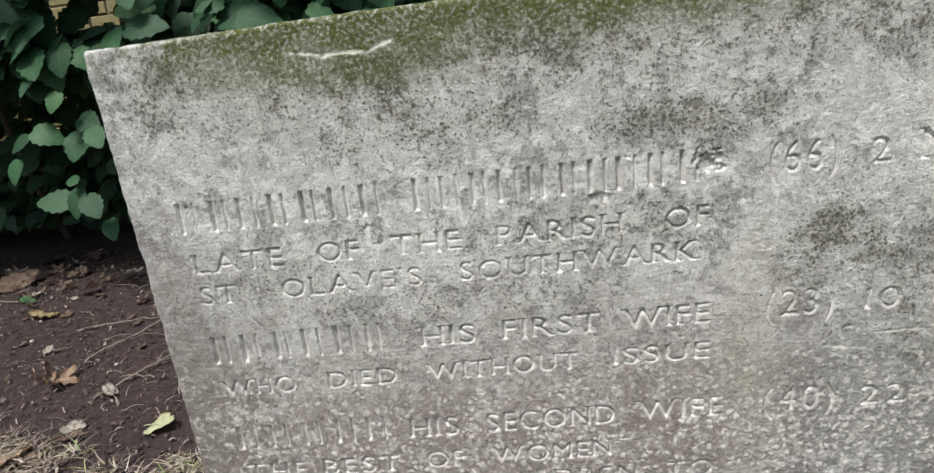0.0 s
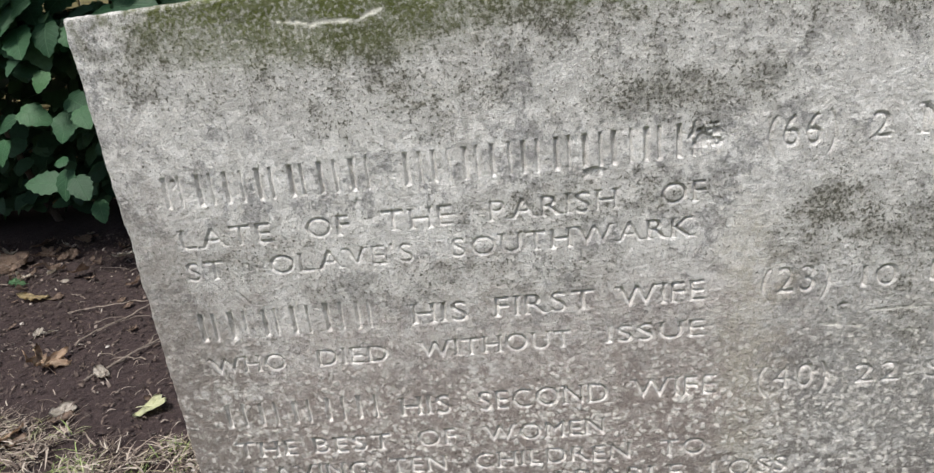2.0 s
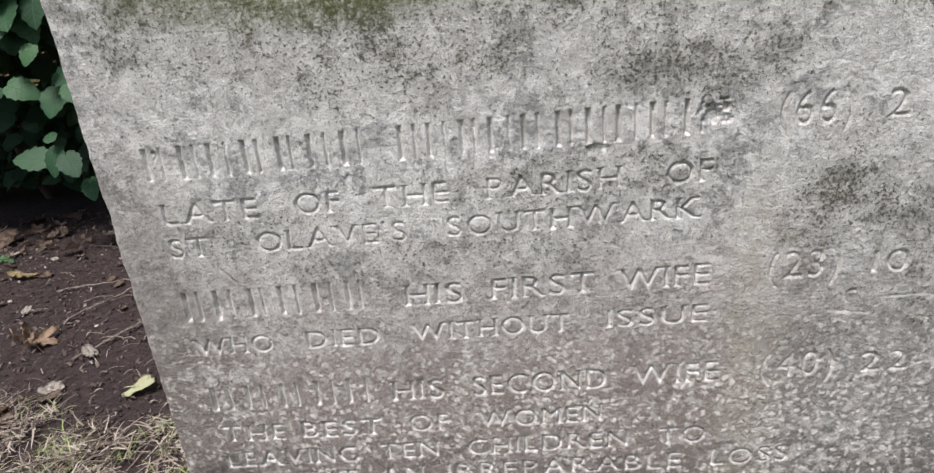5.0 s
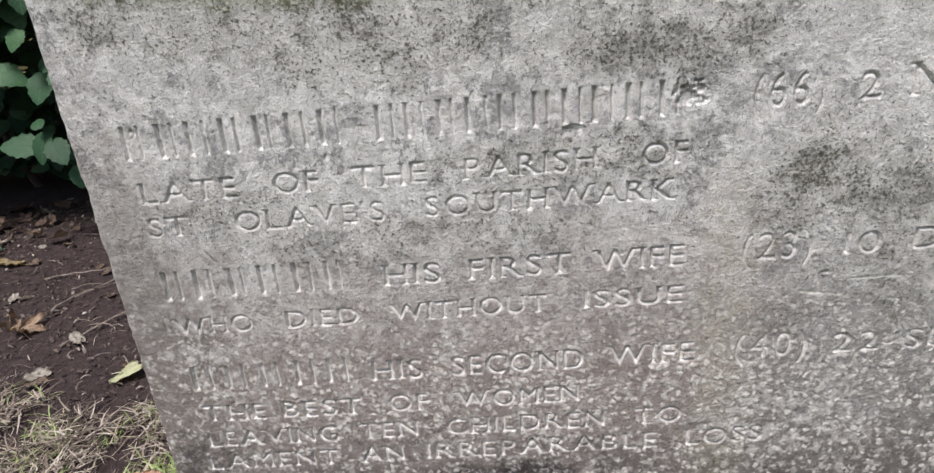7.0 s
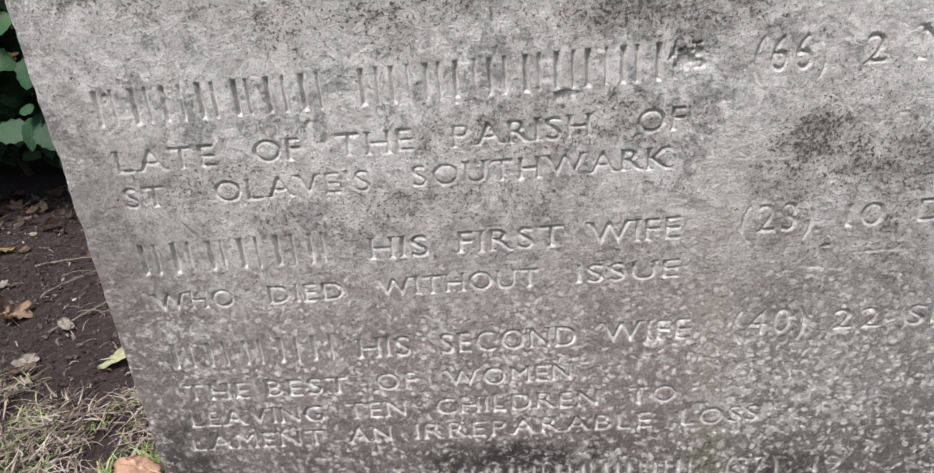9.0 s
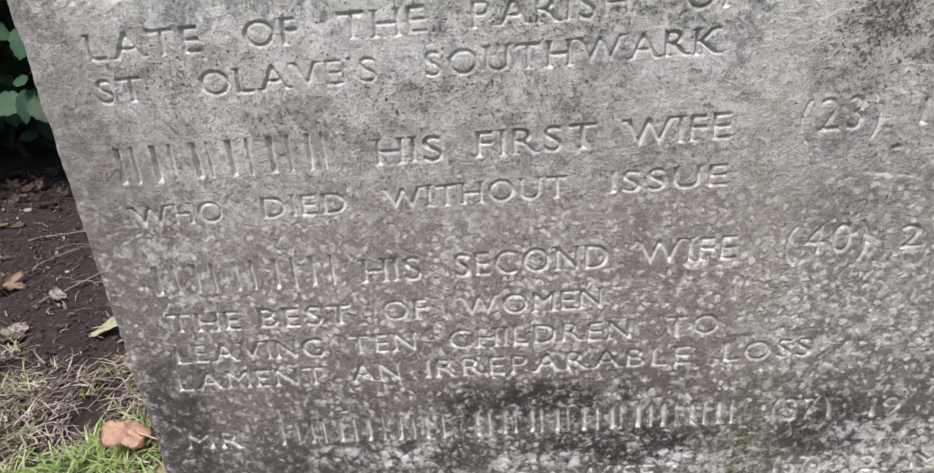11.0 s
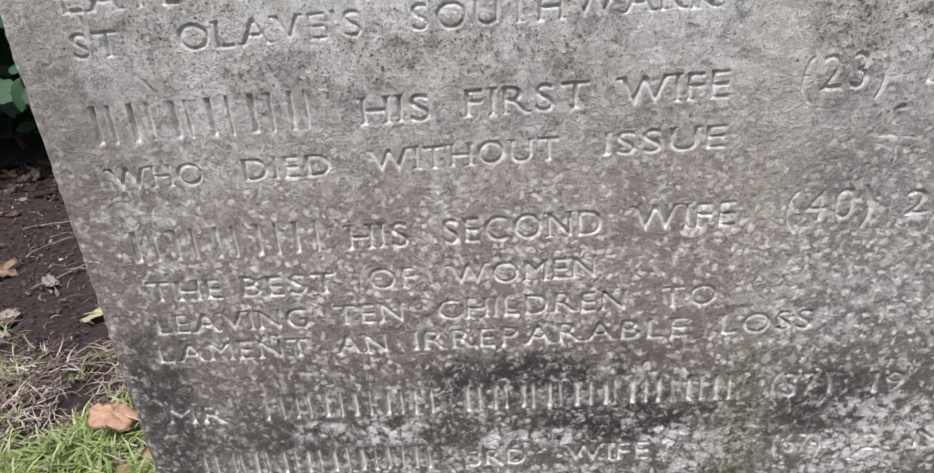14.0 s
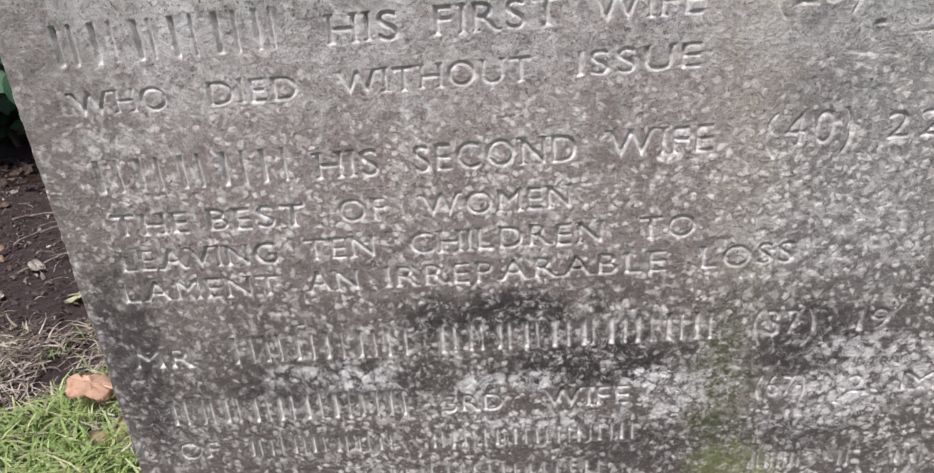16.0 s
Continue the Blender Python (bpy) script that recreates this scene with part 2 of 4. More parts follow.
    c = n.mix(n.times(cut.outputs["Fac"], n.ramp(mid, 0.36, 0.56, 0.3, 1.0), n.ramp(uneven(z, 0.2), 0.60, 0.44, 0.22, 1.0), n.ramp(x, 0.555, 0.57, 1.0, 0.6)), c, (0.77, 0.74, 0.70))
    # fresh scratches
    scar = n.t.nodes.new("ShaderNodeAttribute")
    scar.attribute_name = "scar"
    c = n.mix(scar.outputs["Fac"], c, (0.85, 0.83, 0.74))
    c = n.mix(n.ramp(grit, 0.35, 0.65, 0.15, 0.75), c, (0.65, 0.655, 0.655), "MULTIPLY")
    h = n.math("ADD", grain, n.math("ADD", n.math("MULTIPLY", mottle, 2.0), n.math("MULTIPLY", n.times(dot, lowdots), 0.5)))
    return n.done(c, 0.92, h, 0.0016, 0.85, specular=0.2)


def soil_and_turf():
    n = Nodes("soil_and_turf")
    x, y, _ = n.xyz()
    b, m, g = n.noise(5, 4), n.noise(40, 5, 0.7), n.noise(300, 4, 0.7)
    soil = n.mix(n.ramp(m, 0.3, 0.7), (0.024, 0.017, 0.017), (0.052, 0.038, 0.036))
    soil = n.mix(n.ramp(g, 0.55, 0.75), soil, (0.13, 0.10, 0.085))
    turf = n.mix(n.ramp(m, 0.3, 0.7), (0.055, 0.050, 0.026), (0.12, 0.125, 0.05))
    edge = n.ramp(n.math("ADD", y, n.math("MULTIPLY", n.math("SUBTRACT", b, 0.5), 0.5)), 0.55, 0.85)
    far = n.ramp(y, 6.0, 9.0)
    c = n.mix(n.math("SUBTRACT", edge, far), turf, soil)
    return n.done(c, 0.95, n.math("ADD", m, n.math("MULTIPLY", g, 0.5)), 0.012, 0.9, specular=0.15)


def leafy(name, *stops, island=True, through=0.25, rough=0.5, grain=160):
    n = Nodes(name)
    r = n.per_island() if island else n.per_object()
    c = n.colours(r, *stops)
    v = n.noise(grain, 4, 0.65)
    c = n.mix(n.ramp(v, 0.3, 0.75, 0.0, 0.5), c, (0.45, 0.42, 0.35), "MULTIPLY")
    return n.done(c, rough, v, 0.0006, 0.6, through=through, specular=0.3)


def plain(name, a, b, scale=60, rough=0.7, distance=0.001):
    n = Nodes(name)
    v = n.noise(scale, 5, 0.65)
    return n.done(n.mix(n.ramp(v, 0.3, 0.7), a, b), rough, v, distance, 0.8)


STONE = weathered_limestone()
GROUND = soil_and_turf()
def veined_leaf():
    """A green leaf with a paler midrib and side veins; the leaf grows along y."""
    n = Nodes("shrub_leaf")
    x, y, _ = n.xyz()
    c = n.colours(n.per_object(), (0.0, (0.022, 0.062, 0.029)), (0.5, (0.034, 0.094, 0.042)), (0.9, (0.050, 0.128, 0.055)), (1.0, (0.085, 0.175, 0.070)))
    v = n.noise(60, 5, 0.65)
    ax = n.math("ABSOLUTE", x)
    rib = n.ramp(ax, 0.0022, 0.0006)
    side = n.math("PINGPONG", n.math("MULTIPLY_ADD", ax, -0.75, y), 0.0075)
    vein = n.math("MAXIMUM", rib, n.math("MULTIPLY", n.ramp(side, 0.0013, 0.0003), 0.7))
    c = n.mix(n.ramp(v, 0.3, 0.75, 0.0, 0.5), c, (0.5, 0.5, 0.45), "MULTIPLY")
    c = n.mix(n.math("MULTIPLY", vein, 0.3), c, (0.10, 0.19, 0.10))
    h = n.math("SUBTRACT", n.math("MULTIPLY", v, 0.4), vein)
    return n.done(c, 0.55, h, 0.0010, 0.8, through=0.28, specular=0.2)


BUSH_LEAF = veined_leaf()
# same leaf in paler greens: skylight the inner crown lacks, put into its colour
BUSH_MASS = leafy("shrub_leaf_mass", (0.0, (0.030, 0.074, 0.040)), (0.6, (0.050, 0.112, 0.056)), (1.0, (0.080, 0.160, 0.074)), rough=0.6, grain=60)
BARK = plain("shrub_bark", (0.05, 0.038, 0.028), (0.11, 0.085, 0.065), 90)
GRASS = leafy("grass_blade", (0.0, (0.16, 0.24, 0.06)), (0.5, (0.29, 0.40, 0.13)), (0.8, (0.44, 0.52, 0.24)), (1.0, (0.52, 0.47, 0.29)), through=0.35)
STRAW = leafy("dead_grass", (0.0, (0.05, 0.037, 0.032)), (0.40, (0.16, 0.125, 0.10)), (0.75, (0.37, 0.315, 0.26)), (0.93, (0.50, 0.45, 0.385)), (1.0, (0.17, 0.19, 0.06)), through=0.15, rough=0.7)
CRUMB = leafy("litter_crumb", (0.0, (0.03, 0.022, 0.02)), (0.7, (0.075, 0.054, 0.045)), (0.90, (0.16, 0.125, 0.105)), (1.0, (0.32, 0.285, 0.25)), through=0.05, rough=0.8)
TWIG = plain("dead_twig", (0.10, 0.08, 0.065), (0.24, 0.20, 0.165), 120)
BRICK = Nodes("yellow_stock_brick")
_v = BRICK.noise(45, 5, 0.7)
_c = BRICK.colours(BRICK.per_object(), (0.0, (0.21, 0.18, 0.085)), (0.5, (0.28, 0.25, 0.125)), (1.0, (0.24, 0.19, 0.105)))
BRICK = BRICK.done(BRICK.mix(BRICK.ramp(_v, 0.45, 0.75), _c, (0.13, 0.11, 0.07)), 0.9, _v, 0.002, 0.8)
MORTAR = plain("lime_mortar", (0.20, 0.18, 0.14), (0.32, 0.29, 0.24), 80, 0.95)


def leaf_paint(name, a, b, vein):
    n = Nodes(name)
    v = n.noise(70, 5, 0.7)
    c = n.mix(n.ramp(v, 0.35, 0.7), a, b)
    c = n.mix(n.ramp(n.noise(25, 3), 0.58, 0.72), c, vein)
    return n.done(c, 0.6, v, 0.001, 0.7, through=0.15)


YELLOW = leaf_paint("yellow_leaf", (0.53, 0.54, 0.33), (0.61, 0.62, 0.43), (0.44, 0.47, 0.25))
ORANGE = leaf_paint("orange_leaf", (0.62, 0.40, 0.27), (0.72, 0.52, 0.39), (0.52, 0.30, 0.19))
TAN = leaf_paint("tan_leaf", (0.36, 0.25, 0.165), (0.47, 0.36, 0.26), (0.20, 0.13, 0.085))
BROWN = leaf_paint("brown_leaf", (0.14, 0.098, 0.072), (0.25, 0.185, 0.14), (0.085, 0.057, 0.042))
PALE = leaf_paint("pale_leaf", (0.40, 0.36, 0.30), (0.54, 0.50, 0.44), (0.28, 0.23, 0.17))
OCHRE = leaf_paint("ochre_leaf", (0.36, 0.29, 0.155), (0.45, 0.37, 0.22), (0.23, 0.17, 0.09))
SPRIG = leaf_paint("sprig_leaf", (0.10, 0.20, 0.10), (0.16, 0.28, 0.14), (0.07, 0.14, 0.07))

# ---- ground ----
def ground_height(x, y):
    h = 0.010 * noise.noise((x * 2.2, y * 2.2, 0.3)) + 0.006 * noise.noise((x * 8, y * 8, 1.7))
    soil = min(max((y - 0.95) / 0.3, 0), 1)
    h += soil * (0.006 * noise.noise((x * 25, y * 25, 4.1)) + 0.003 * noise.noise((x * 60, y * 60, 7.1)))
    return h if abs(x) < 6 and abs(y) < 6 else 0.0


def build_ground():
    def axis(lo, hi, step, near_lo, near_hi, near_step):
        out = [-400, -120, -40, -15, -8] + list(np.arange(lo, near_lo, step)) + list(np.arange(near_lo, near_hi, near_step)) + list(np.arange(near_hi, hi, step)) + [9, 16, 40, 120, 400]
        return [float(v) for v in out]
    xs, ys = axis(-5, 5, 0.15, -2.4, 0.0, 0.014), axis(-5, 5, 0.15, 0.6, 3.0, 0.014)
    verts = [(x, y, ground_height(x, y)) for y in ys for x in xs]
    w = len(xs)
    faces = [(j * w + i, j * w + i + 1, (j + 1) * w + i + 1, (j + 1) * w + i) for j in range(len(ys) - 1) for i in range(w - 1)]
    tagged(new("ground", mesh_of("ground", verts, faces, GROUND, True)), "dark bare earth giving way to rough turf", "ground", kind="structure")


build_ground()

# ---- brick wall behind the shrub ----
WALL_Y, COURSE, PITCH = 3.75, 0.076, 0.236


def brick_mesh(w, d, h):
    bm = bmesh.new()
    bmesh.ops.create_cube(bm, size=1)
    bmesh.ops.scale(bm, vec=(w, d, h), verts=bm.verts)
    bmesh.ops.bevel(bm, geom=bm.edges[:], offset=0.004, segments=1, affect="EDGES")
    me = bpy.data.meshes.new("brick")
    bm.to_mesh(me)
    bm.free()
    me.materials.append(BRICK)
    return me


def build_wall():
    bm = bmesh.new()
    bmesh.ops.create_cube(bm, size=1)
    bmesh.ops.scale(bm, vec=(13, 0.2, 2.3), verts=bm.verts)
    bmesh.ops.translate(bm, vec=(-1.5, WALL_Y + 0.112, 1.1), verts=bm.verts)
    me = bpy.data.meshes.new("wall_north")
    bm.to_mesh(me)
    bm.free()
    me.materials.append(MORTAR)
    wall = tagged(new("wall_north", me), "yellow stock brick boundary wall behind the shrub", "wall", kind="structure")
    shared = brick_mesh(PITCH - 0.011, 0.10, COURSE - 0.011)
    v0 = [tuple(v.co) for v in shared.vertices]
    f0 = [tuple(p.vertices) for p in shared.polygons]
    verts, faces, made = [], [], 0
    for row in range(29):
        for col in range(54):
            x = -7.8 + (col + 0.5 * (row % 2)) * PITCH
            z = 0.04 + row * COURSE
            jitter = RNG.uniform(-0.003, 0.003)
            if -3.2 < x < 0.6 and 0.8 < z < 1.75 and made < 290:
                b = new("brick", shared)
                b.parent, b.location = wall, (x, WALL_Y + 0.052 + jitter, z)
                made += 1
            else:
                k = len(verts)
                verts += [(a + x, e + WALL_Y + 0.052 + jitter, c + z) for a, e, c in v0]
                faces += [tuple(k + i for i in f) for f in f0]
    rest = new("brickwork", mesh_of("brickwork", verts, faces, BRICK))
    rest.parent = wall
    tagged(rest, kind="stuff")


# ---- gravestone ----
STEP = 0.00066
# where stems end in a serif: places across the letter at its foot (b) and head (t)
SERIFS = {"A": "b0 b1", "B": "", "D": "", "E": "", "F": "b0.14", "H": "b0.08 b0.92 t0.08 t0.92", "I": "b0.5 t0.5", "K": "b0.1 t0.1 t0.9 b0.95",
          "L": "t0.12", "M": "b0.06 b0.94", "N": "b0.08 t0.92 t0.05", "P": "b0.12", "R": "b0.12 b0.95", "T": "b0.5", "U": "t0.07 t0.93", "V": "t0 t1",
          "W": "t0 t1", "Y": "b0.5 t0 t1", "1": "b0.6"}
# the inscription, line by line: foot of the line, then words with their ends and cap height; a number of strokes stands for plain bars
INSCRIPTION = [
    (0.647, [(7, -0.076, 0.123, 0.029), (10, 0.142, 0.403, 0.029), ("(66)", 0.457, 0.514, 0.027), ("2", 0.541, 0.557, 0.022), ("N", 0.582, 0.608, 0.026)]),
    (0.607, [("LATE", -0.070, 0.016, 0.0185), ("OF", 0.049, 0.089, 0.0185), ("THE", 0.120, 0.184, 0.0185), ("PARISH", 0.217, 0.330, 0.0185), ("OF", 0.368, 0.406, 0.0185)]),
    (0.5755, [("ST", -0.072, -0.036, 0.018), ("OLAVE'S", 0.008, 0.143, 0.018), ("SOUTHWARK", 0.180, 0.394, 0.018)]),
    (0.5115, [(6, -0.078, 0.105, 0.029), ("HIS", 0.134, 0.186, 0.020), ("FIRST", 0.213, 0.305, 0.020), ("WIFE", 0.328, 0.406, 0.020), ("(23)", 0.457, 0.518, 0.025), ("10", 0.545, 0.577, 0.020), ("D", 0.605, 0.628, 0.02)]),
    (0.474, [("WHO", -0.074, 0.001, 0.0175), ("DIED", 0.034, 0.104, 0.0175), ("WITHOUT", 0.136, 0.282, 0.0175), ("ISSUE", 0.316, 0.406, 0.0175)]),
    (0.410, [(5, -0.076, 0.095, 0.027), ("HIS", 0.108, 0.158, 0.021), ("SECOND", 0.187, 0.314, 0.021), ("WIFE", 0.339, 0.419, 0.021), ("(40)", 0.457, 0.524, 0.025), ("22", 0.548, 0.589, 0.020), ("SE", 0.613, 0.65, 0.02)]),
    (0.372, [("THE", -0.072, -0.008, 0.0185), ("BEST", 0.010, 0.092, 0.0185), ("OF", 0.120, 0.159, 0.0185), ("WOMEN", 0.189, 0.309, 0.0185)]),
    (0.340, [("LEAVING", -0.075, 0.062, 0.0185), ("TEN", 0.086, 0.145, 0.0185), ("CHILDREN", 0.175, 0.334, 0.0185), ("TO", 0.364, 0.409, 0.0185)]),
    (0.3105, [("LAMENT", -0.081, 0.058, 0.0185), ("AN", 0.083, 0.127, 0.0185), ("IRREPARABLE", 0.151, 0.386, 0.0185), ("LOSS", 0.415, 0.490, 0.0185)]),
    (0.243, [("MR", -0.090, -0.035, 0.019), (6, 0.001, 0.169, 0.027), (10, 0.188, 0.434, 0.027), ("(37)", 0.462, 0.515, 0.024), ("19", 0.550, 0.577, 0.020)]),
    (0.179, [(9, -0.073, 0.159, 0.027), ("3RD", 0.190, 0.243, 0.018), ("WIFE", 0.281, 0.358, 0.020), ("(67)", 0.470, 0.514, 0.022), ("2", 0.551, 0.566, 0.018), ("M", 0.597, 0.628, 0.020)]),
    (0.1395, [("OF", -0.075, -0.035, 0.0185), (7, -0.007, 0.140, 0.0185), (10, 0.171, 0.367, 0.0185)]),
    (0.098, [(9, 0.10, 0.34, 0.019), (4, 0.47, 0.52, 0.019), (1, 0.55, 0.566, 0.018), (2, 0.603, 0.632, 0.018)]),
]


def glyphs(letters):
    """Triangles of each letter in Blender's own font, one unit high, and its width."""
    out = {}
    for ch in letters:
        cu = bpy.data.curves.new("glyph", "FONT")
        cu.body, cu.resolution_u = ch, 5
        ob = new("glyph", cu)
        me = bpy.data.meshes.new_from_object(ob.evaluated_get(bpy.context.evaluated_depsgraph_get()))
        me.calc_loop_triangles()
        v = np.array([p.co[:2] for p in me.vertices])
        out[ch] = v, [tuple(t.vertices) for t in me.loop_triangles]
        bpy.data.objects.remove(ob)
        bpy.data.curves.remove(cu)
        bpy.data.meshes.remove(me)
    cap = out["H"][0][:, 1].max()
    return {ch: ((v - (v[:, 0].min(), 0)) / cap, t) for ch, (v, t) in out.items()}


def carve(x0, x1, z0, z1, cell):
    """Depth of the V-cut lettering on a raster."""
    nx, nz = int((x1 - x0) / cell), int((z1 - z0) / cell)
    mask = np.zeros((nz, nx), bool)

    def triangle(p, mask=mask):
        lo = np.floor(((p.min(0) - (x0, z0)) / cell)).astype(int)
        hi = np.ceil(((p.max(0) - (x0, z0)) / cell)).astype(int) + 1
        lo, hi = np.maximum(lo, 0), np.minimum(hi, (nx, nz))
        if (hi <= lo).any():
            return
        gx, gz = np.meshgrid(x0 + (np.arange(lo[0], hi[0]) + 0.5) * cell, z0 + (np.arange(lo[1], hi[1]) + 0.5) * cell)
        s = [(b[0] - a[0]) * (gz - a[1]) - (b[1] - a[1]) * (gx - a[0]) for a, b in ((p[0], p[1]), (p[1], p[2]), (p[2], p[0]))]
        inside = ((s[0] >= 0) & (s[1] >= 0) & (s[2] >= 0)) | ((s[0] <= 0) & (s[1] <= 0) & (s[2] <= 0))
        mask[lo[1]:hi[1], lo[0]:hi[0]] |= inside

    def box(a, b, c, d):
        triangle(np.array(((a, b), (c, b), (c, d))))
        triangle(np.array(((a, b), (c, d), (a, d))))

    r = np.random.default_rng(3)
    G = glyphs(sorted({ch for _, ws in INSCRIPTION for w in ws if isinstance(w[0], str) for ch in w[0]} | {"H"}))
    for foot, words in INSCRIPTION:
        for word, a, b, cap in words:
            if isinstance(word, int):
                pitch = (b - a) / word
                for k in range(word):
                    for u, thick in ((0.14, 0.15), (0.62, 0.085)):
                        c = a + pitch * (k + u + r.uniform(-0.07, 0.07))
                        box(c, foot, c + thick * cap, foot + cap)
                continue
            gap = 0.24
            widths = [G[ch][0][:, 0].max() for ch in word]
            natural = sum(widths) + gap * (len(word) - 1)
            sx, at = (b - a) / natural, a
            for ch, w in zip(word, widths):
                v, tris = G[ch]
                dz = r.uniform(-0.0004, 0.0004)
                p = v * (sx, cap) + (at, foot + dz)
                for t in tris:
                    triangle(p[list(t)])
                for s in SERIFS.get(ch, "").split():
                    cx = at + float(s[1:]) * w * sx
                    cz = foot + dz + (0 if s[0] == "b" else cap)
                    up = 0.075 * cap if s[0] == "b" else -0.075 * cap
                    box(cx - 0.15 * cap, min(cz, cz + up), cx + 0.15 * cap, max(cz, cz + up))
                at += (w + gap) * sx
    for axis in (0, 1):
        mask = mask | np.roll(mask, 1, axis) | np.roll(mask, -1, axis)
    depth, m = np.zeros((nz, nx), np.float32), mask
    for k in range(9):
        depth += m
        e = m.copy()
        for dx, dz in ((1, 0), (-1, 0), (0, 1), (0, -1)) if k % 2 else ((1, 0), (-1, 0), (0, 1), (0, -1), (1, 1), (1, -1), (-1, 1), (-1, -1)):
            e &= np.roll(m, (dz, dx), (0, 1))
        m = e
    depth *= cell
    for _ in range(2):
        depth = (depth + np.roll(depth, 1, 0) + np.roll(depth, -1, 0) + np.roll(depth, 1, 1) + np.roll(depth, -1, 1)) / 5
    # the worn, cleaner stone round each cut
    wide = np.clip(depth / 0.0008, 0, 1)
    for reach in (2, 3, 4):
        for axis in (0, 1):
            wide = (wide + np.roll(wide, reach, axis) + np.roll(wide, -reach, axis)) / 3
    return depth, np.clip(1.5 * wide, 0, 1)


def build_gravestone():
    fine_x, fine_z = 0.66, 0.09
    xs = np.concatenate((np.arange(LEFT, fine_x, STEP), np.linspace(fine_x, RIGHT, 62)))
    # rows lie closer where there are letters
    rows, at = [], fine_z
    while at < TOP - 0.012:
        rows.append(at)
        lettered = any(foot - 0.003 < at < foot + max(w[3] for w in words) + 0.003 for foot, words in INSCRIPTION)
        at += STEP if lettered else 2 * STEP
    zs = np.concatenate((np.linspace(-0.16, fine_z, 60)[:-1], rows, np.arange(at, TOP, STEP), [TOP]))
    X, Z = np.meshgrid(xs, zs)
    cell = STEP / 2
    cut, worn = carve(LEFT, fine_x, fine_z, TOP, cell)
    iz = np.clip(((Z - fine_z) / cell).astype(int), 0, cut.shape[0] - 1)
    ix = np.clip(((X - LEFT) / cell).astype(int), 0, cut.shape[1] - 1)
    inside = (Z > fine_z) & (X < fine_x - 0.002)
    depth = np.where(inside, cut[iz, ix], 0.0)
    halo = np.where(inside, worn[iz, ix], 0.0)
    wear = 0.85 + 0.35 * value_noise(xs, zs, 0.05, 11) + 0.25 * value_noise(xs, zs, 0.012, 12)
    y = FACE + 1.75 * depth * np.clip(wear, 0.55, 1.2) * np.where(X > 0.44, 0.92, 1.0)
    y += 0.0007 * value_noise(xs, zs, 0.06, 1) + 0.00028 * value_noise(xs, zs, 0.012, 2)
    y += 0.00022 * value_noise(xs, zs, 0.004, 3) + 0.00016 * value_noise(xs, zs, 0.0021, 4)
    pits = value_noise(xs, zs, 0.0055, 5) * value_noise(xs, zs, 0.03, 6)
    y += 0.0010 * np.clip(pits - 0.33, 0, 1)
    # broken hollows beside the letters
    lumps, flecks = value_noise(xs, zs, 0.006, 8), value_noise(xs, zs, 0.0028, 9)
    for cx, cz, rx, rz, d in ((0.407, 0.665, 0.015, 0.010, 0.0034), (0.312, 0.641, 0.010, 0.006, 0.0024), (-0.063, 0.671, 0.003, 0.005, 0.0018), (0.53, 0.495, 0.006, 0.002, 0.0018), (0.10, 0.637, 0.003, 0.003, 0.0015)):
        q = ((X - cx) / rx) ** 2 + ((Z - cz) / rz) ** 2 + 0.9 * lumps + 0.7 * flecks
        y += d * np.clip(1.15 - q, 0, 1)
    # thin scratches
    scar = np.zeros_like(X)

    def scratch(points, width, depth, pale):
        for (ax, az), (bx, bz) in zip(points, points[1:]):
            dx, dz = bx - ax, bz - az
            t = np.clip(((X - ax) * dx + (Z - az) * dz) / (dx * dx + dz * dz), 0, 1)
            d = np.hypot(X - ax - t * dx, Z - az - t * dz) + 0.0011 * lumps
            f = np.clip(1.3 - d / width, 0, 1)
            np.maximum(scar, f * pale, out=scar)
            np.add(y, depth * f, out=y)
    scratch([(0.061, 0.794), (0.074, 0.7925), (0.087, 0.789), (0.101, 0.790), (0.118, 0.789), (0.127, 0.7875), (0.136, 0.7915), (0.147, 0.794)], 0.0015, 0.0006, 0.9)
    scratch([(-0.028, 0.560), (-0.019, 0.547)], 0.0008, 0.0012, 0.0)
    scratch([(0.512, 0.477), (0.60, 0.462)], 0.0007, 0.0004, 0.4)
    scratch([(0.545, 0.487), (0.62, 0.486)], 0.0006, 0.0004, 0.35)
    scratch([(0.318, 0.243), (0.350, 0.229)], 0.0008, 0.0007, 0.5)
    # worn arrises
    for d, n1 in ((X - LEFT, 0), (RIGHT - X, 1), (TOP - Z, 2)):
        rad = 0.0045 * (1 + 0.3 * value_noise(xs, zs, 0.02, 20 + n1) + 0.2 * value_noise(xs, zs, 0.006, 30 + n1))
        k = np.clip(rad - d, 0, None)
        y += rad - np.sqrt(np.clip(rad * rad - k * k, 0, None)) * (k > 0) - rad * (k <= 0)
    chip = 0.0004 * value_noise(xs, zs, 0.011, 41) + 0.0003 * value_noise(xs, zs, 0.004, 42)
    X = X + chip * np.exp(-(X - LEFT) / 0.004)
    Z = Z + chip * np.exp(-(TOP - Z) / 0.004) * (Z > 0.5) + 0.002 * np.sin(X * 9) * np.exp(-(TOP - Z) / 0.02)
    nz, nx = X.shape
    front = np.stack((X - LEFT, y - FACE, Z), -1).reshape(-1, 3)
    idx = np.arange(nz * nx).reshape(nz, nx)
    quads = np.stack((idx[:-1, :-1], idx[:-1, 1:], idx[1:, 1:], idx[1:, :-1]), -1).reshape(-1, 4)
    rim = np.concatenate((idx[0, :-1], idx[:-1, -1], idx[-1, :0:-1], idx[:0:-1, 0]))
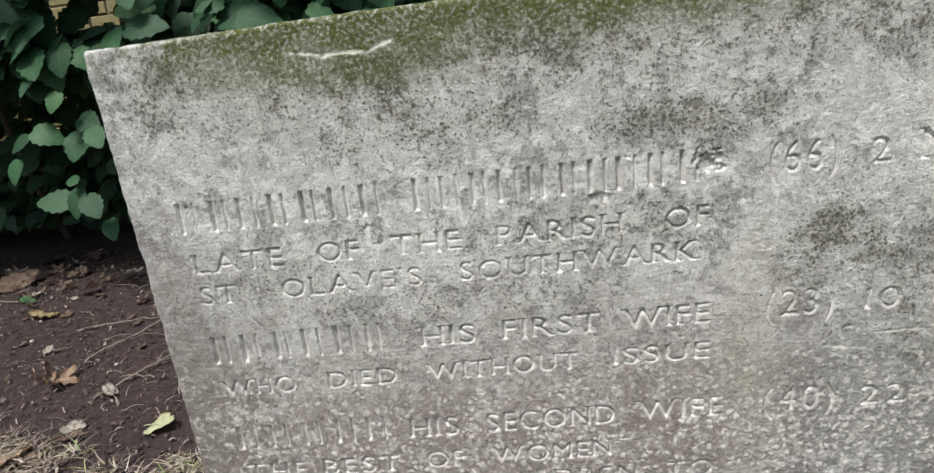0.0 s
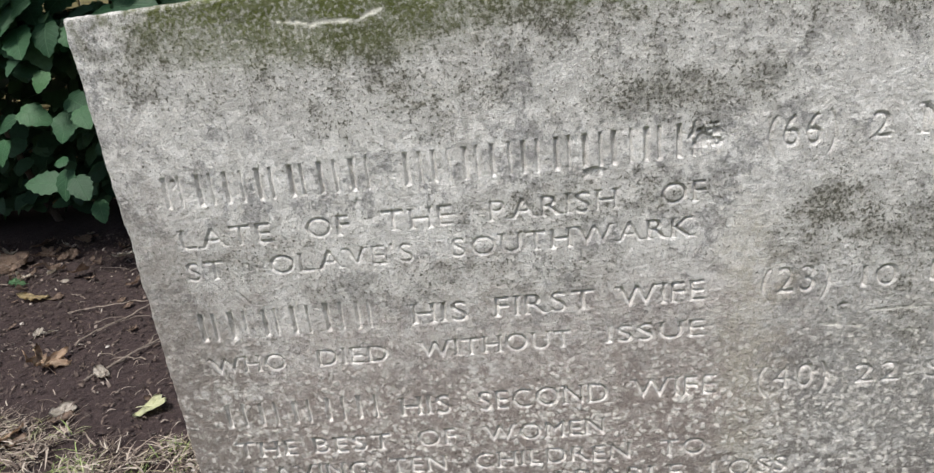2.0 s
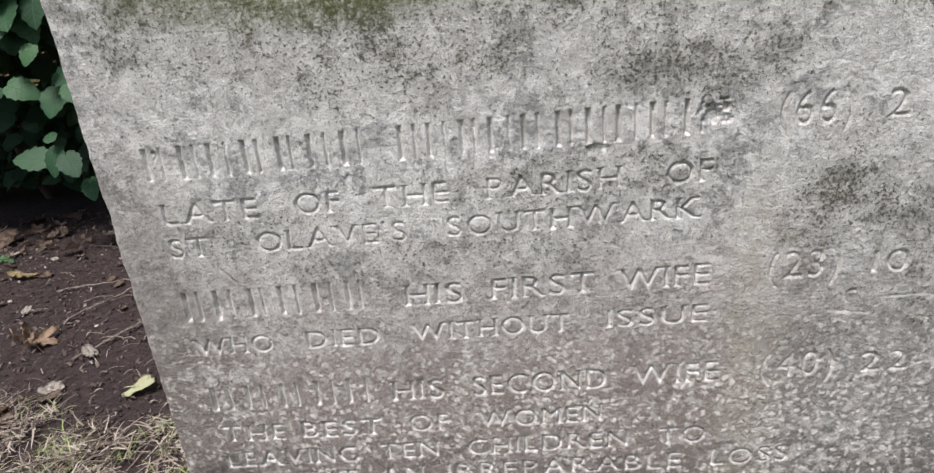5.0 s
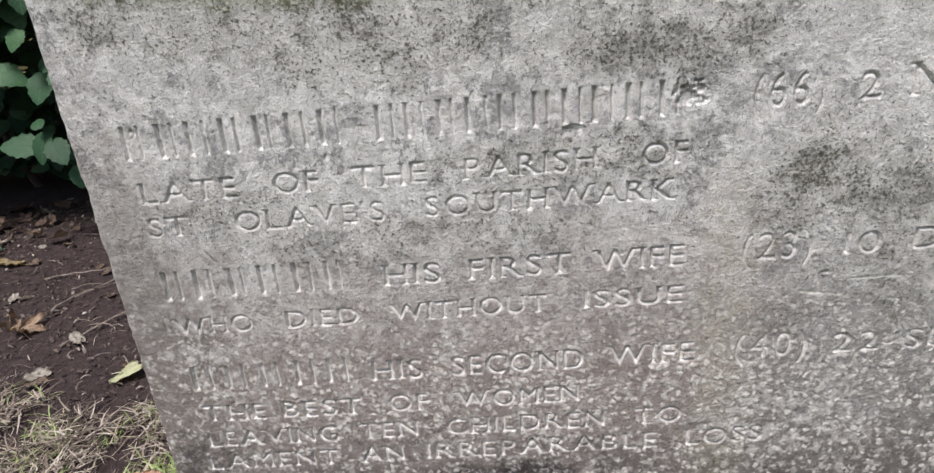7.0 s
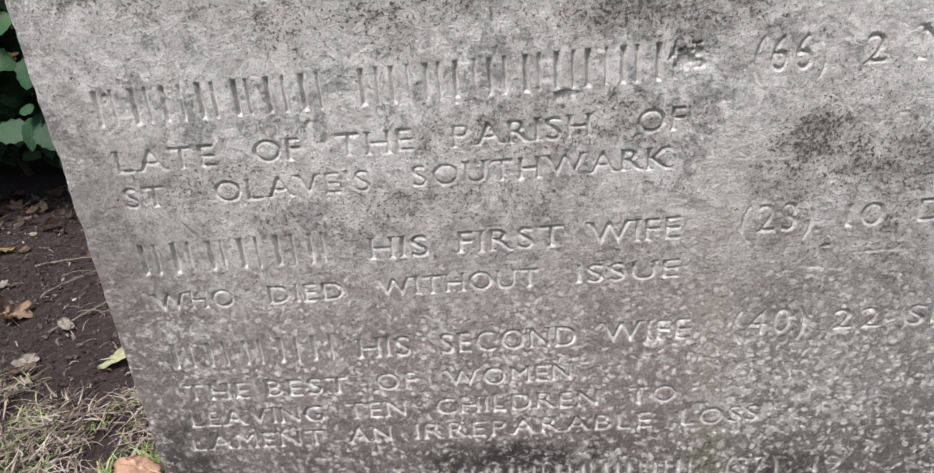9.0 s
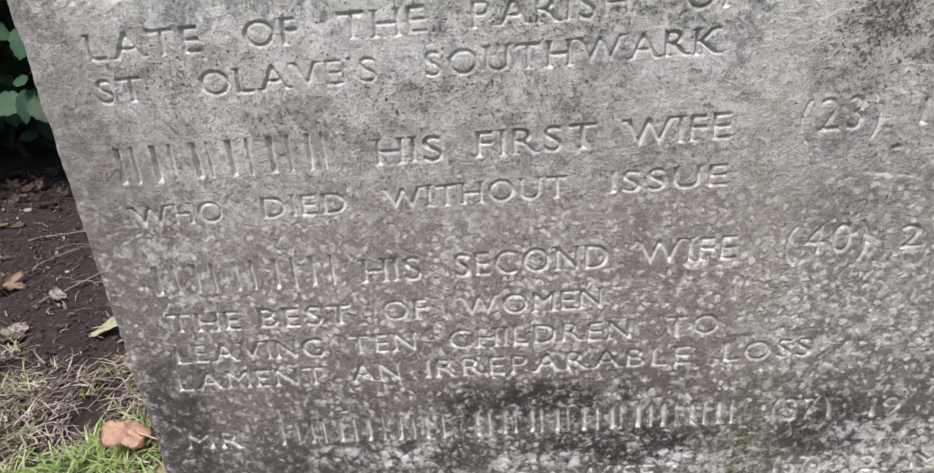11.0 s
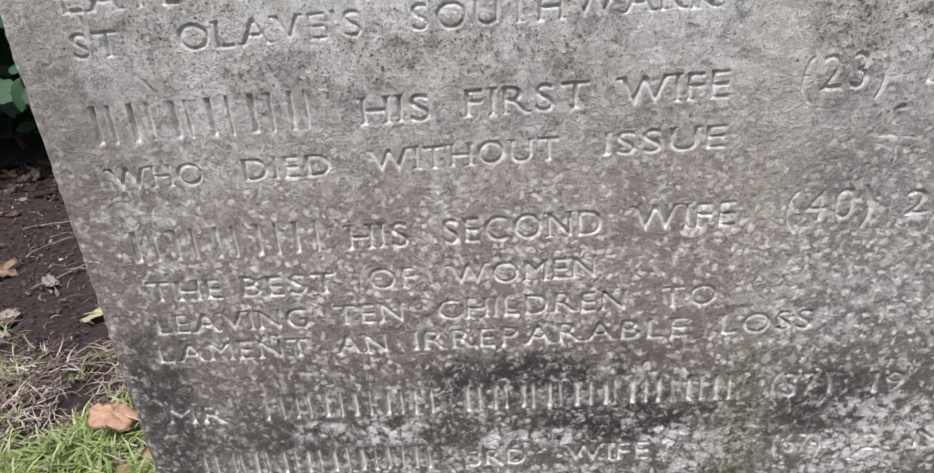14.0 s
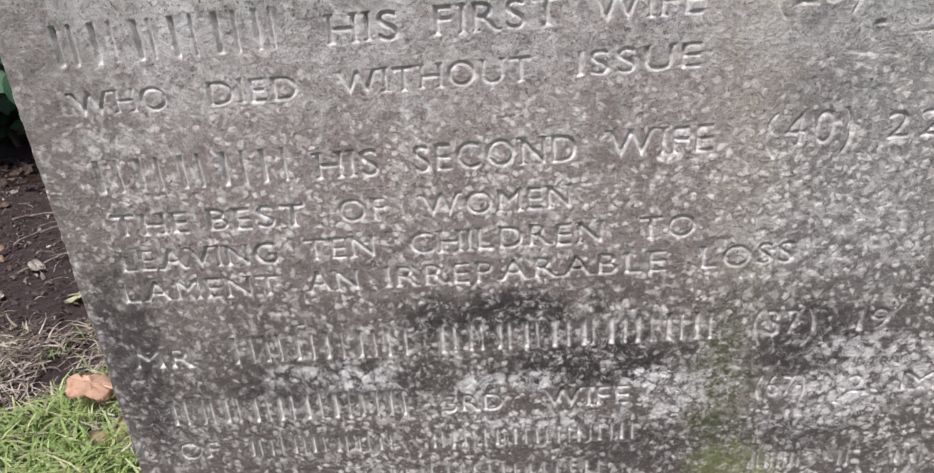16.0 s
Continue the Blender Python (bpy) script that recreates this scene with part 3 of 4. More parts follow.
    nr, base = len(rim), nz * nx
    mid, back = front[rim].copy(), front[rim].copy()
    mid[:, 1], back[:, 1] = THICK - 0.006, THICK
    back[:, 0] += np.where(back[:, 0] < 0.1, 0.005, 0) - np.where(back[:, 0] > RIGHT - LEFT - 0.1, 0.005, 0)
    centre = np.array([[(RIGHT - LEFT) / 2, THICK, 0.35]])
    co = np.concatenate((front, mid, back, centre))
    k = np.arange(nr)
    k1 = (k + 1) % nr
    side = np.stack((rim[k], base + k, base + k1, rim[k1]), -1)
    side2 = np.stack((base + k, base + nr + k, base + nr + k1, base + k1), -1)
    fan = np.stack((base + nr + k, np.full(nr, base + 2 * nr), base + nr + k1), -1)
    q = np.concatenate((quads, side, side2))
    loops = np.concatenate((q.ravel(), fan.ravel()))
    starts = np.concatenate((np.arange(len(q)) * 4, len(q) * 4 + np.arange(nr) * 3))
    me = bpy.data.meshes.new("gravestone")
    me.vertices.add(len(co))
    me.vertices.foreach_set("co", co.astype(np.float32).ravel())
    me.loops.add(len(loops))
    me.loops.foreach_set("vertex_index", loops.astype(np.int32))
    me.polygons.add(len(starts))
    me.polygons.foreach_set("loop_start", starts.astype(np.int32))
    me.polygons.foreach_set("use_smooth", np.ones(len(starts), bool))
    me.update(calc_edges=True)
    for name, values in (("scar", scar), ("rim", halo), ("cut", np.clip(depth / 0.0012, 0, 1))):
        layer = me.attributes.new(name, "FLOAT", "POINT")
        full = np.zeros(len(co), np.float32)
        full[:base] = values.ravel()
        layer.data.foreach_set("value", full)
    me.materials.append(STONE)
    ob = new("gravestone", me)
    ob.location = (LEFT, FACE, 0)
    tagged(ob, "weathered grey limestone headstone with carved inscription, lichen and algae", "gravestone")


build_gravestone()

# ---- shrub ----
def leaf_shape(length, width, teeth, droop, seed):
    """A broad pointed leaf with a toothed edge, folded along its midrib and bent down at the tip; it grows along +y."""
    r = np.random.default_rng(seed)
    k = 11
    verts, faces = [], []
    for i in range(k):
        t = i / (k - 1)
        w = width / 2 * (math.sin(math.pi * min(t * 0.92 + 0.06, 1) ** 0.8)) ** 0.8 * (1 + (teeth if i % 2 else -teeth) * (0 < i < k - 1))
        if i == k - 1:
            w = 0.0008
        yy, zz = length * t, -droop * length * t * t
        for s in (-1, -0.5, 0, 0.5, 1):
            verts.append((s * w, yy - 0.05 * length * abs(s) * (1 - t), zz + 0.22 * w * abs(s) - 0.16 * w * s * s + r.uniform(-1, 1) * 0.012 * length * abs(s)))
    for i in range(k - 1):
        for j in range(4):
            a = i * 5 + j
            faces.append((a, a + 1, a + 6, a + 5))
    return verts, faces


def build_shrub():
    shrub = thing("shrub", "dense dark green broad-leaved shrub with toothed leaves", "shrub", at=(-1.3, 2.9, 0))
    inv = Matrix.Translation((1.3, -2.9, 0))
    shapes = [leaf_shape(0.115, 0.095, 0.09, 0.22, 1), leaf_shape(0.10, 0.085, 0.08, 0.35, 2), leaf_shape(0.13, 0.10, 0.09, 0.12, 3), leaf_shape(0.085, 0.068, 0.08, 0.3, 4)]
    meshes = [mesh_of("leaf", v, f, BUSH_LEAF, True) for v, f in shapes]

    def stem(a, b, r0, r1, bend, name):
        a, b = Vector(a), Vector(b)
        bm = bmesh.new()
        rings, n = [], 7
        for i in range(9):
            t = i / 8
            c = a.lerp(b, t) + Vector(bend) * math.sin(math.pi * t) + Vector((0.012 * math.sin(9 * t + a.x), 0.012 * math.cos(7 * t), 0))
            rad = r0 + (r1 - r0) * t
            rings.append([bm.verts.new(inv @ (c + Vector((rad * math.cos(2 * math.pi * k / n), rad * math.sin(2 * math.pi * k / n), 0)))) for k in range(n)])
        for p, q in zip(rings, rings[1:]):
            for k in range(n):
                bm.faces.new((p[k], p[(k + 1) % n], q[(k + 1) % n], q[k]))
        part(name, bm, BARK, shrub)

    for i in range(13):
        x = -4.2 + i * 0.46 + RNG.uniform(-0.12, 0.12)
        root = (x, RNG.uniform(3.15, 3.4), -0.03)
        stem(root, (x + RNG.uniform(-0.4, 0.4), RNG.uniform(2.9, 3.3), RNG.uniform(1.2, 1.6)), 0.022, 0.008, (0, -0.1, 0), "stem")
        for k in range(2):
            z = RNG.uniform(0.75, 1.3)
            stem((x + RNG.uniform(-0.05, 0.05), root[1], z - 0.25), (x + RNG.uniform(-0.5, 0.5), RNG.uniform(2.15, 2.5), z + RNG.uniform(-0.1, 0.3)), 0.008, 0.003, (0, 0, 0.06), "branch")

    def leaf_pose(c, out):
        """A leaf whose upper side faces up and outwards, its tip hanging out."""
        n = Vector((RNG.normal(0, 0.35), -out + RNG.normal(0, 0.3), RNG.uniform(0.45, 1.0))).normalized()
        d = Vector((RNG.normal(0, 0.7), -0.6 + RNG.normal(0, 0.4), -0.5))
        d = (d - n * d.dot(n)).normalized()
        x = d.cross(n)
        m = Matrix((x, d, n)).transposed().to_4x4()
        m.translation = c
        return m @ Matrix.Diagonal((*(RNG.uniform(0.65, 1.05),) * 3, 1))

    def thin(x, y, z):
        k = y - 2.2
        return abs(x + 1.159 + 0.641 * k) < 0.16 + 0.06 * k and abs(z - 1.075 - 0.135 * k) < 0.085 + 0.035 * k

    # leaves that hang out at the front: place across and up, the way the tip points, length
    singles = []
    for x, z, way, long in ((-1.356, 0.771, -110, 0.09), (-1.448, 0.658, -10, 0.13), (-1.351, 0.608, -100, 0.12), (-1.578, 0.634, 200, 0.12), (-1.617, 0.537, -100, 0.11),
                            (-1.402, 0.495, 100, 0.085), (-1.495, 0.408, 170, 0.12), (-1.408, 0.396, -95, 0.13), (-1.33, 0.386, -60, 0.10), (-1.318, 0.266, -75, 0.12),
                            (-1.281, 0.688, -30, 0.11), (-1.24, 0.635, -60, 0.09), (-1.415, 1.024, 190, 0.15), (-1.41, 0.913, -70, 0.13), (-1.316, 0.912, -85, 0.14),
                            (-1.478, 0.955, 180, 0.13), (-1.235, 0.908, -60, 0.11), (-0.956, 0.986, 10, 0.15), (-0.625, 0.983, 15, 0.17), (-0.55, 0.957, 0, 0.16),
                            (-0.329, 0.955, -10, 0.13), (-0.743, 1.025, 180, 0.13)):
        n = Vector((RNG.normal(0, 0.15), -0.72, 0.7)).normalized()
        d = Vector((math.cos(radians(way)), -0.25, math.sin(radians(way))))
        d = (d - n * d.dot(n)).normalized()
        m = Matrix((d.cross(n), d, n)).transposed().to_4x4()
        m.translation = Vector((x, 2.2 + RNG.uniform(-0.03, 0.03), z)) - d * long * 0.5
        singles.append(m @ Matrix.Scale(long / 0.115, 4))
    # the outer skin where it shows beside and over the stone
    while len(singles) < 300:
        x, z = RNG.uniform(-2.3, 0.5), 0.89 + 0.42 * RNG.uniform()
        if thin(x, 2.25, z) or RNG.uniform() < 0.4 * (noise.noise((x * 5, z * 5, 3)) < -0.1):
            continue
        singles.append(leaf_pose(Vector((x, 2.24 + RNG.uniform(0, 0.4) + 0.12 * noise.noise((x * 2, z * 2, 5)), z)), 0.7) @ Matrix.Scale(1.22, 4))
    for m in singles:
        ob = new("leaf", meshes[int(RNG.integers(0, 4))])
        ob.parent = shrub
        ob.matrix_basis = inv @ m
    # the rest of the crown, with an added unseen bulge that shades what lies below
    verts, faces, count = [], [], 0
    while count < 14000:
        x, y, z = RNG.uniform(-4.2, 1.4), RNG.uniform(1.8, 3.6), RNG.uniform(0.12, 2.2)
        if count % 8 == 0:
            x, y, z = RNG.uniform(-2.5, 0.7), RNG.uniform(2.3, 2.8), RNG.uniform(0.88, 1.2)
        d = noise.noise((x * 1.6, y * 1.6, z * 1.6))
        # above 1.2 m the front is pushed out, out of view, to cast shade
        front = 2.3 + 0.18 * noise.noise((x * 1.3, z * 1.3, 2.0)) + 0.5 * max(0, 0.55 - z) - 0.18 * min(max((z - 1.2) / 0.15, 0), 1)
        # the upper back is left bare so that sun reaches the wall
        if y < front or z > 1.7 + 0.25 * noise.noise((x * 1.5, 0, 9)) + 0.3 * (y - 3) or (y > 3.3 and z > 1.05) or (z < 0.86 and y < 3.1 and RNG.uniform() < 0.975) or (d < -0.35 and y < 2.7):
            continue
        # a thin place in the crown, where the wall shows through
        if thin(x, y, z):
            continue
        m = leaf_pose(Vector((x, y, z)), 0.5) @ Matrix.Scale(1.15, 4)
        v, f = shapes[int(RNG.integers(0, 4))]
        b = len(verts)
        w = inv @ m
        verts += [tuple(w @ Vector(v[i])) for i in range(0, len(v)) if i % 5 in (0, 2, 4)]
        for i in range(10):
            a = b + i * 3
            faces += [(a, a + 1, a + 4, a + 3), (a + 1, a + 2, a + 5, a + 4)]
        count += 1
    mass = new("foliage", mesh_of("foliage", verts, faces, BUSH_MASS, True))
    mass.parent = shrub
    tagged(mass, kind="stuff")


build_shrub()

# ---- things lying on the ground ----
def fallen_leaf(x, y, size, lobes, material, label, curl=0.25, turn=0.0, tilt=(0, 0), lift=0.006, sharp=0.45, group="fallen leaves", long=1.0, ripple=0.03, crumple=0.10):
    """A dead leaf with pointed lobes, curled up, with its stalk."""
    r = np.random.default_rng(int(abs(x * 1000 + y * 77)))
    n, rings = 44, 5
    bm = bmesh.new()
    bend = r.uniform(-0.5, 0.5)

    def place(rad, a):
        px, py = rad * math.cos(a), long * rad * math.sin(a)
        u, v = px / size, py / size
        z = curl * size * (0.9 * u * u * (1 + bend) + 0.5 * v * v * (1 - bend)) + ripple * size * math.sin(7 * a) * (rad / size) + crumple * size * noise.noise((9 * u + 31 * x, 9 * v, 5 * y)) + 0.012 * size * math.sin(13 * u + 9 * v)
        return Vector((px, py, z))
    centre = bm.verts.new(place(0, 0))
    old = None
    for i in range(1, rings + 1):
        row = []
        for k in range(n):
            a = 2 * math.pi * k / n
            outline = 0.5 * size * (1 - sharp * 0.5 + sharp * abs(math.cos(lobes * (a - math.pi / 2) / 2)) ** 1.5 + r.uniform(-0.035, 0.035) * (i == rings))
            if lobes <= 2:
                outline = 0.5 * size * (0.62 + 0.38 * abs(math.sin(a)) ** 3 + r.uniform(-0.02, 0.02) * (i == rings))
            row.append(bm.verts.new(place(outline * i / rings, a)))
        for k in range(n):
            if old is None:
                bm.faces.new((centre, row[k], row[(k + 1) % n]))
            else:
                bm.faces.new((old[k], row[k], row[(k + 1) % n], old[(k + 1) % n]))
        old = row
    for f in bm.faces:
        f.smooth = True
    bmesh.ops.solidify(bm, geom=bm.faces[:], thickness=0.0005)
    me = bpy.data.meshes.new("fallen_leaf")
    bm.to_mesh(me)
    bm.free()
    me.materials.append(material)
    ob = tagged(new("fallen_leaf", me), label, "leaf", group)
    ob.matrix_basis = pose(x, y, ground_height(x, y) + lift, tilt[0], tilt[1], turn)
    bm = bmesh.new()
    bmesh.ops.create_cone(bm, cap_ends=True, segments=6, radius1=0.0012, radius2=0.0007, depth=size * 0.5)
    bmesh.ops.rotate(bm, cent=(0, 0, 0), matrix=Matrix.Rotation(math.pi / 2, 3, "X"), verts=bm.verts)
    bmesh.ops.translate(bm, vec=(0, -size * 0.5 * long, 0.002), verts=bm.verts)
    part("stalk", bm, material, ob)
    bm = bmesh.new()
    rows, w = [], 0.011 * size
    for i in range(12):
        t = -0.42 + 1.25 * i / 11
        p = place(0.5 * size * abs(t), math.pi / 2 if t >= 0 else -math.pi / 2)
        k = w * (1 - 0.06 * i)
        rows.append([bm.verts.new(p + Vector(d)) for d in ((-k, 0, 0.0003), (0, 0, 0.0003 + 1.2 * k), (k, 0, 0.0003))])
    for u, v in zip(rows, rows[1:]):
        for j in (0, 1):
            bm.faces.new((u[j], u[j + 1], v[j + 1], v[j]))
    part("midrib", bm, material if material in (ORANGE, YELLOW) else TWIG, ob, "pale raised midrib")
    return ob


fallen_leaf(-0.648, 1.245, 0.072, 3, YELLOW, "yellow-green fallen leaf lying on bare earth", 0.2, -100, (12, 6), 0.014, 0.5, long=0.9, crumple=0.05)
fallen_leaf(-1.119, 1.514, 0.092, 5, TAN, "tan lobed maple leaf curled on bare earth", 1.1, 65, (18, 26), 0.016, 0.85, crumple=0.26)
fallen_leaf(-0.372, 0.842, 0.064, 5, ORANGE, "orange fallen leaf resting on grass", -0.5, 80, (16, 6), 0.054, 0.24, long=1.2, ripple=0.02, crumple=0.12)
fallen_leaf(-0.275, 0.755, 0.075, 5, OCHRE, "ochre leaf half sunk among grass blades", 0.6, 10, (25, -14), 0.014, 0.6)
fallen_leaf(-2.02, 2.49, 0.17, 3, BROWN, "large curled brown leaf below the shrub", 0.4, 70, (10, -12), 0.018, 0.4)
fallen_leaf(-1.554, 2.05, 0.10, 2, OCHRE, "narrow ochre leaf on bare earth", 0.5, 80, (6, 12), 0.012, 0.3, long=1.4)
fallen_leaf(-0.899, 1.436, 0.055, 2, PALE, "small pale curled leaf on bare earth", 0.7, 50, (10, 10), 0.010, 0.3, long=1.3)
fallen_leaf(-1.305, 1.74, 0.045, 2, PALE, "small pale curled leaf on bare earth", 0.8, 10, (15, 0), 0.010, 0.3)
fallen_leaf(-1.27, 1.735, 0.042, 2, PALE, "small pale curled leaf on bare earth", 0.8, 150, (15, 20), 0.010, 0.3)
fallen_leaf(-0.892, 1.274, 0.055, 3, PALE, "small pale curled leaf on bare earth", 0.5, 20, (4, 8), 0.007, 0.4)
fallen_leaf(-0.87, 1.235, 0.05, 3, BROWN, "small crumpled brown leaf on bare earth", 0.6, 120, (4, 8), 0.008, 0.4)
fallen_leaf(-0.962, 1.156, 0.085, 3, TAN, "tan leaf lying in dead grass", 0.4, 200, (14, 8), 0.02, 0.4)
fallen_leaf(-0.92, 1.14, 0.055, 3, BROWN, "small crumpled brown leaf on bare earth", 0.4, 110, (14, 8), 0.02, 0.4)
fallen_leaf(-0.385, 1.06, 0.035, 2, PALE, "small pale curled leaf on bare earth", 0.5, 60, (10, 8), 0.012, 0.3)
for k in range(28):
    fx, fy = RNG.uniform(-2.7, -0.9), RNG.uniform(2.25, 2.95)
    fallen_leaf(fx, fy, RNG.uniform(0.045, 0.10), int(RNG.choice((2, 3, 5))), (BROWN, BROWN, PALE, BROWN, BROWN)[k % 5], "curled brown leaf in the litter below the shrub", RNG.uniform(0.3, 0.8), RNG.uniform(0, 360), (RNG.uniform(-25, 25), RNG.uniform(-25, 25)), RNG.uniform(0.012, 0.03), 0.45)
for k in range(26):
    fx, fy = RNG.uniform(-2.2, -0.5), RNG.uniform(1.2, 2.25)
    fallen_leaf(fx, fy, RNG.uniform(0.025, 0.045), int(RNG.choice((2, 3))), (BROWN, BROWN, BROWN, PALE)[k % 4], "small crumpled leaf scrap on bare earth", RNG.uniform(0.4, 0.9), RNG.uniform(0, 360), (RNG.uniform(-15, 15), RNG.uniform(-15, 15)), 0.008, 0.4)

for k in range(60):
    fx, fy = RNG.uniform(-2.6, -1.0), RNG.uniform(2.1, 2.75)
    fallen_leaf(fx, fy, RNG.uniform(0.025, 0.06), int(RNG.choice((2, 3, 5))), (BROWN, PALE, BROWN, BROWN, BROWN)[k % 5], "crumpled leaf scrap in the litter below the shrub", RNG.uniform(0.6, 1.3), RNG.uniform(0, 360), (RNG.uniform(-35, 35), RNG.uniform(-35, 35)), RNG.uniform(0.010, 0.02), 0.6)


def twig(a, b, r, label="thin grey dead twig on bare earth", forks=0):
    (ax, ay), (bx, by) = a, b
    bm = bmesh.new()
    q = np.random.default_rng(int(abs(ax * 991 + by * 311)))

    def run(p0, p1, r0, r1):
        rings, n, m = [], 6, 10
        for i in range(m):
            t = i / (m - 1)
            x, y = p0[0] + (p1[0] - p0[0]) * t + q.normal(0, 0.0035), p0[1] + (p1[1] - p0[1]) * t + q.normal(0, 0.0035)
            z = ground_height(x, y) + 0.006 + 0.008 * math.sin(3.1 * t)
            rad = r0 + (r1 - r0) * t
            side = Vector((-(p1[1] - p0[1]), p1[0] - p0[0], 0)).normalized()
            rings.append([bm.verts.new(Vector((x, y, z)) + side * rad * math.cos(2 * math.pi * k / n) + Vector((0, 0, rad * math.sin(2 * math.pi * k / n)))) for k in range(n)])
        for u, v in zip(rings, rings[1:]):
            for k in range(n):
                bm.faces.new((u[k], u[(k + 1) % n], v[(k + 1) % n], v[k]))
    run(a, b, r, r * 0.6)
    for k in range(forks):
        t = 0.35 + 0.3 * k
        p = (ax + (bx - ax) * t, ay + (by - ay) * t)
        run(p, (p[0] + 0.25 * (bx - ax) - (0.04 if k else -0.04), p[1] + 0.25 * (by - ay) + 0.05), r * 0.6, r * 0.3)
    me = bpy.data.meshes.new("twig")
    bm.to_mesh(me)
    bm.free()
    me.materials.append(TWIG)
    tagged(new("twig", me), label, "twig", "fallen twigs")


twig((-1.114, 1.633), (-1.05, 1.80), 0.0032, forks=1)
twig((-0.93, 1.40), (-0.80, 1.66), 0.0034, forks=2)
twig((-1.322, 1.904), (-1.03, 1.94), 0.003)
twig((-1.05, 1.80), (-0.93, 1.98), 0.0028)
twig((-2.3, 2.30), (-1.80, 2.24), 0.004, "thin green-leaved twig lying on bare earth")
twig((-0.90, 1.09), (-0.77, 1.165), 0.0018, "long dry grass stem on bare earth")
for k in range(34):
    tx, ty, ta, tl = RNG.uniform(-2.0, -0.4), RNG.uniform(1.15, 2.5), RNG.uniform(0, 3.14), RNG.uniform(0.04, 0.14)
    twig((tx, ty), (tx + tl * math.cos(ta), ty + tl * math.sin(ta)), RNG.uniform(0.0010, 0.002), "short broken dead twig on bare earth")
fallen_leaf(-1.76, 2.23, 0.05, 3, SPRIG, "small fresh green leaf on a fallen twig", 0.3, 30, (20, 10), 0.016, 0.3)
fallen_leaf(-1.72, 2.20, 0.04, 3, SPRIG, "small fresh green leaf on a fallen twig", 0.3, 130, (20, -10), 0.016, 0.3)


def pebble(x, y, size):
    bm = bmesh.new()
    bmesh.ops.create_icosphere(bm, subdivisions=3, radius=size)
    for v in bm.verts:
        v.co *= 1 + 0.35 * noise.noise(v.co / size * 1.1 + Vector((x * 40, y * 40, 0)))
        v.co.z *= 0.6
    for f in bm.faces:
        f.smooth = True
    me = bpy.data.meshes.new("pebble")
    bm.to_mesh(me)
    bm.free()
    me.materials.append(PEBBLE)
    ob = tagged(new("pebble", me), "small pale pebble on the earth by the headstone", "pebble", "pebbles")
    ob.location = (x, y, ground_height(x, y) + size * 0.35)


PEBBLE = plain("pale_pebble", (0.26, 0.24, 0.21), (0.42, 0.39, 0.35), 150)
for px, py, ps in ((-0.53, 1.108, 0.011), (-0.44, 1.02, 0.006), (-1.0, 1.62, 0.006), (-1.45, 1.85, 0.007), (-1.2, 1.32, 0.006)):
    pebble(px, py, ps)


# ---- grass, dead grass and crumbs of litter ----
def strips(name, n, area, length, width, rise, material, label, category, accept=None, lift=0.0, curl=0.25):
    """Many thin bent blades in one mesh. rise: 1 stands up, 0 lies flat."""
    verts, faces, made = [], [], 0
    while made < n:
        x, y = RNG.uniform(area[0], area[1]), RNG.uniform(area[2], area[3])
        if accept and not accept(x, y):
            continue
        if LEFT - 0.004 < x < RIGHT + 0.004 and FACE - 0.006 < y < FACE + THICK + 0.006:
            continue
        a, l = RNG.uniform(0, 2 * math.pi), RNG.uniform(*length)
        w, up = RNG.uniform(*width), np.clip(rise + RNG.normal(0, 0.18), 0.03, 1)
        ca, sa, z0 = math.cos(a), math.sin(a), ground_height(x, y) + lift * RNG.uniform(0, 1)
        side, b = RNG.normal(0, curl), len(verts)
        for i in range(4):
            t = i / 3
            run = l * (t * (1 - up) + 0.45 * up * t * t)
            z = z0 + l * up * (t - 0.42 * t * t) + (0.006 * math.sin(3.1 * t) if rise < 0.3 else 0)
            cx, cy = x + ca * run - sa * side * l * t * t, y + sa * run + ca * side * l * t * t
            hw = w / 2 * (1 - 0.75 * t * t)
            verts += [(cx - sa * hw, cy + ca * hw, z), (cx + sa * hw, cy - ca * hw, z + 0.2 * hw)]
        faces += [(b + 2 * i, b + 2 * i + 1, b + 2 * i + 3, b + 2 * i + 2) for i in range(3)]
        made += 1
    tagged(new(name, mesh_of(name, verts, faces, material, True)), label, category, kind="stuff")


def lawn(x, y):
    edge = min(max(0.895 + 0.75 * (x + 0.42), 0.80), 0.93)
    return y < edge + 0.05 * noise.noise((x * 9, y * 9, 3)) and noise.noise((x * 16, y * 16, 8)) > -0.30


def thatch(x, y):
    return y < 1.155 + 0.32 * min(max(-0.67 - x, 0), 0.4) + 0.13 * noise.noise((x * 4, y * 4, 6)) and noise.noise((x * 11, y * 11, 1)) > -0.22


def tufts(x, y):
    return thatch(x, y) and noise.noise((x * 13, y * 13, 5)) > 0.12


strips("grass", 7500, (-1.3, -0.05, 0.6, 1.0), (0.035, 0.085), (0.0026, 0.0052), 0.72, GRASS, "short green grass growing round the headstone", "grass", lawn)
strips("turf", 22000, (-5.5, 5.5, -4.5, 0.95), (0.03, 0.08), (0.002, 0.005), 0.7, GRASS, "short green lawn in front of the headstone", "grass", lambda x, y: lawn(x, y) and not (-1.3 < x < -0.05 and y > 0.6) and RNG.uniform() < math.exp(-0.35 * math.hypot(x, y)))
strips("sparse_grass", 1100, (-1.4, -0.15, 0.80, 1.17), (0.03, 0.075), (0.0016, 0.0032), 0.55, GRASS, "thin green tufts among dead blades", "grass", tufts)
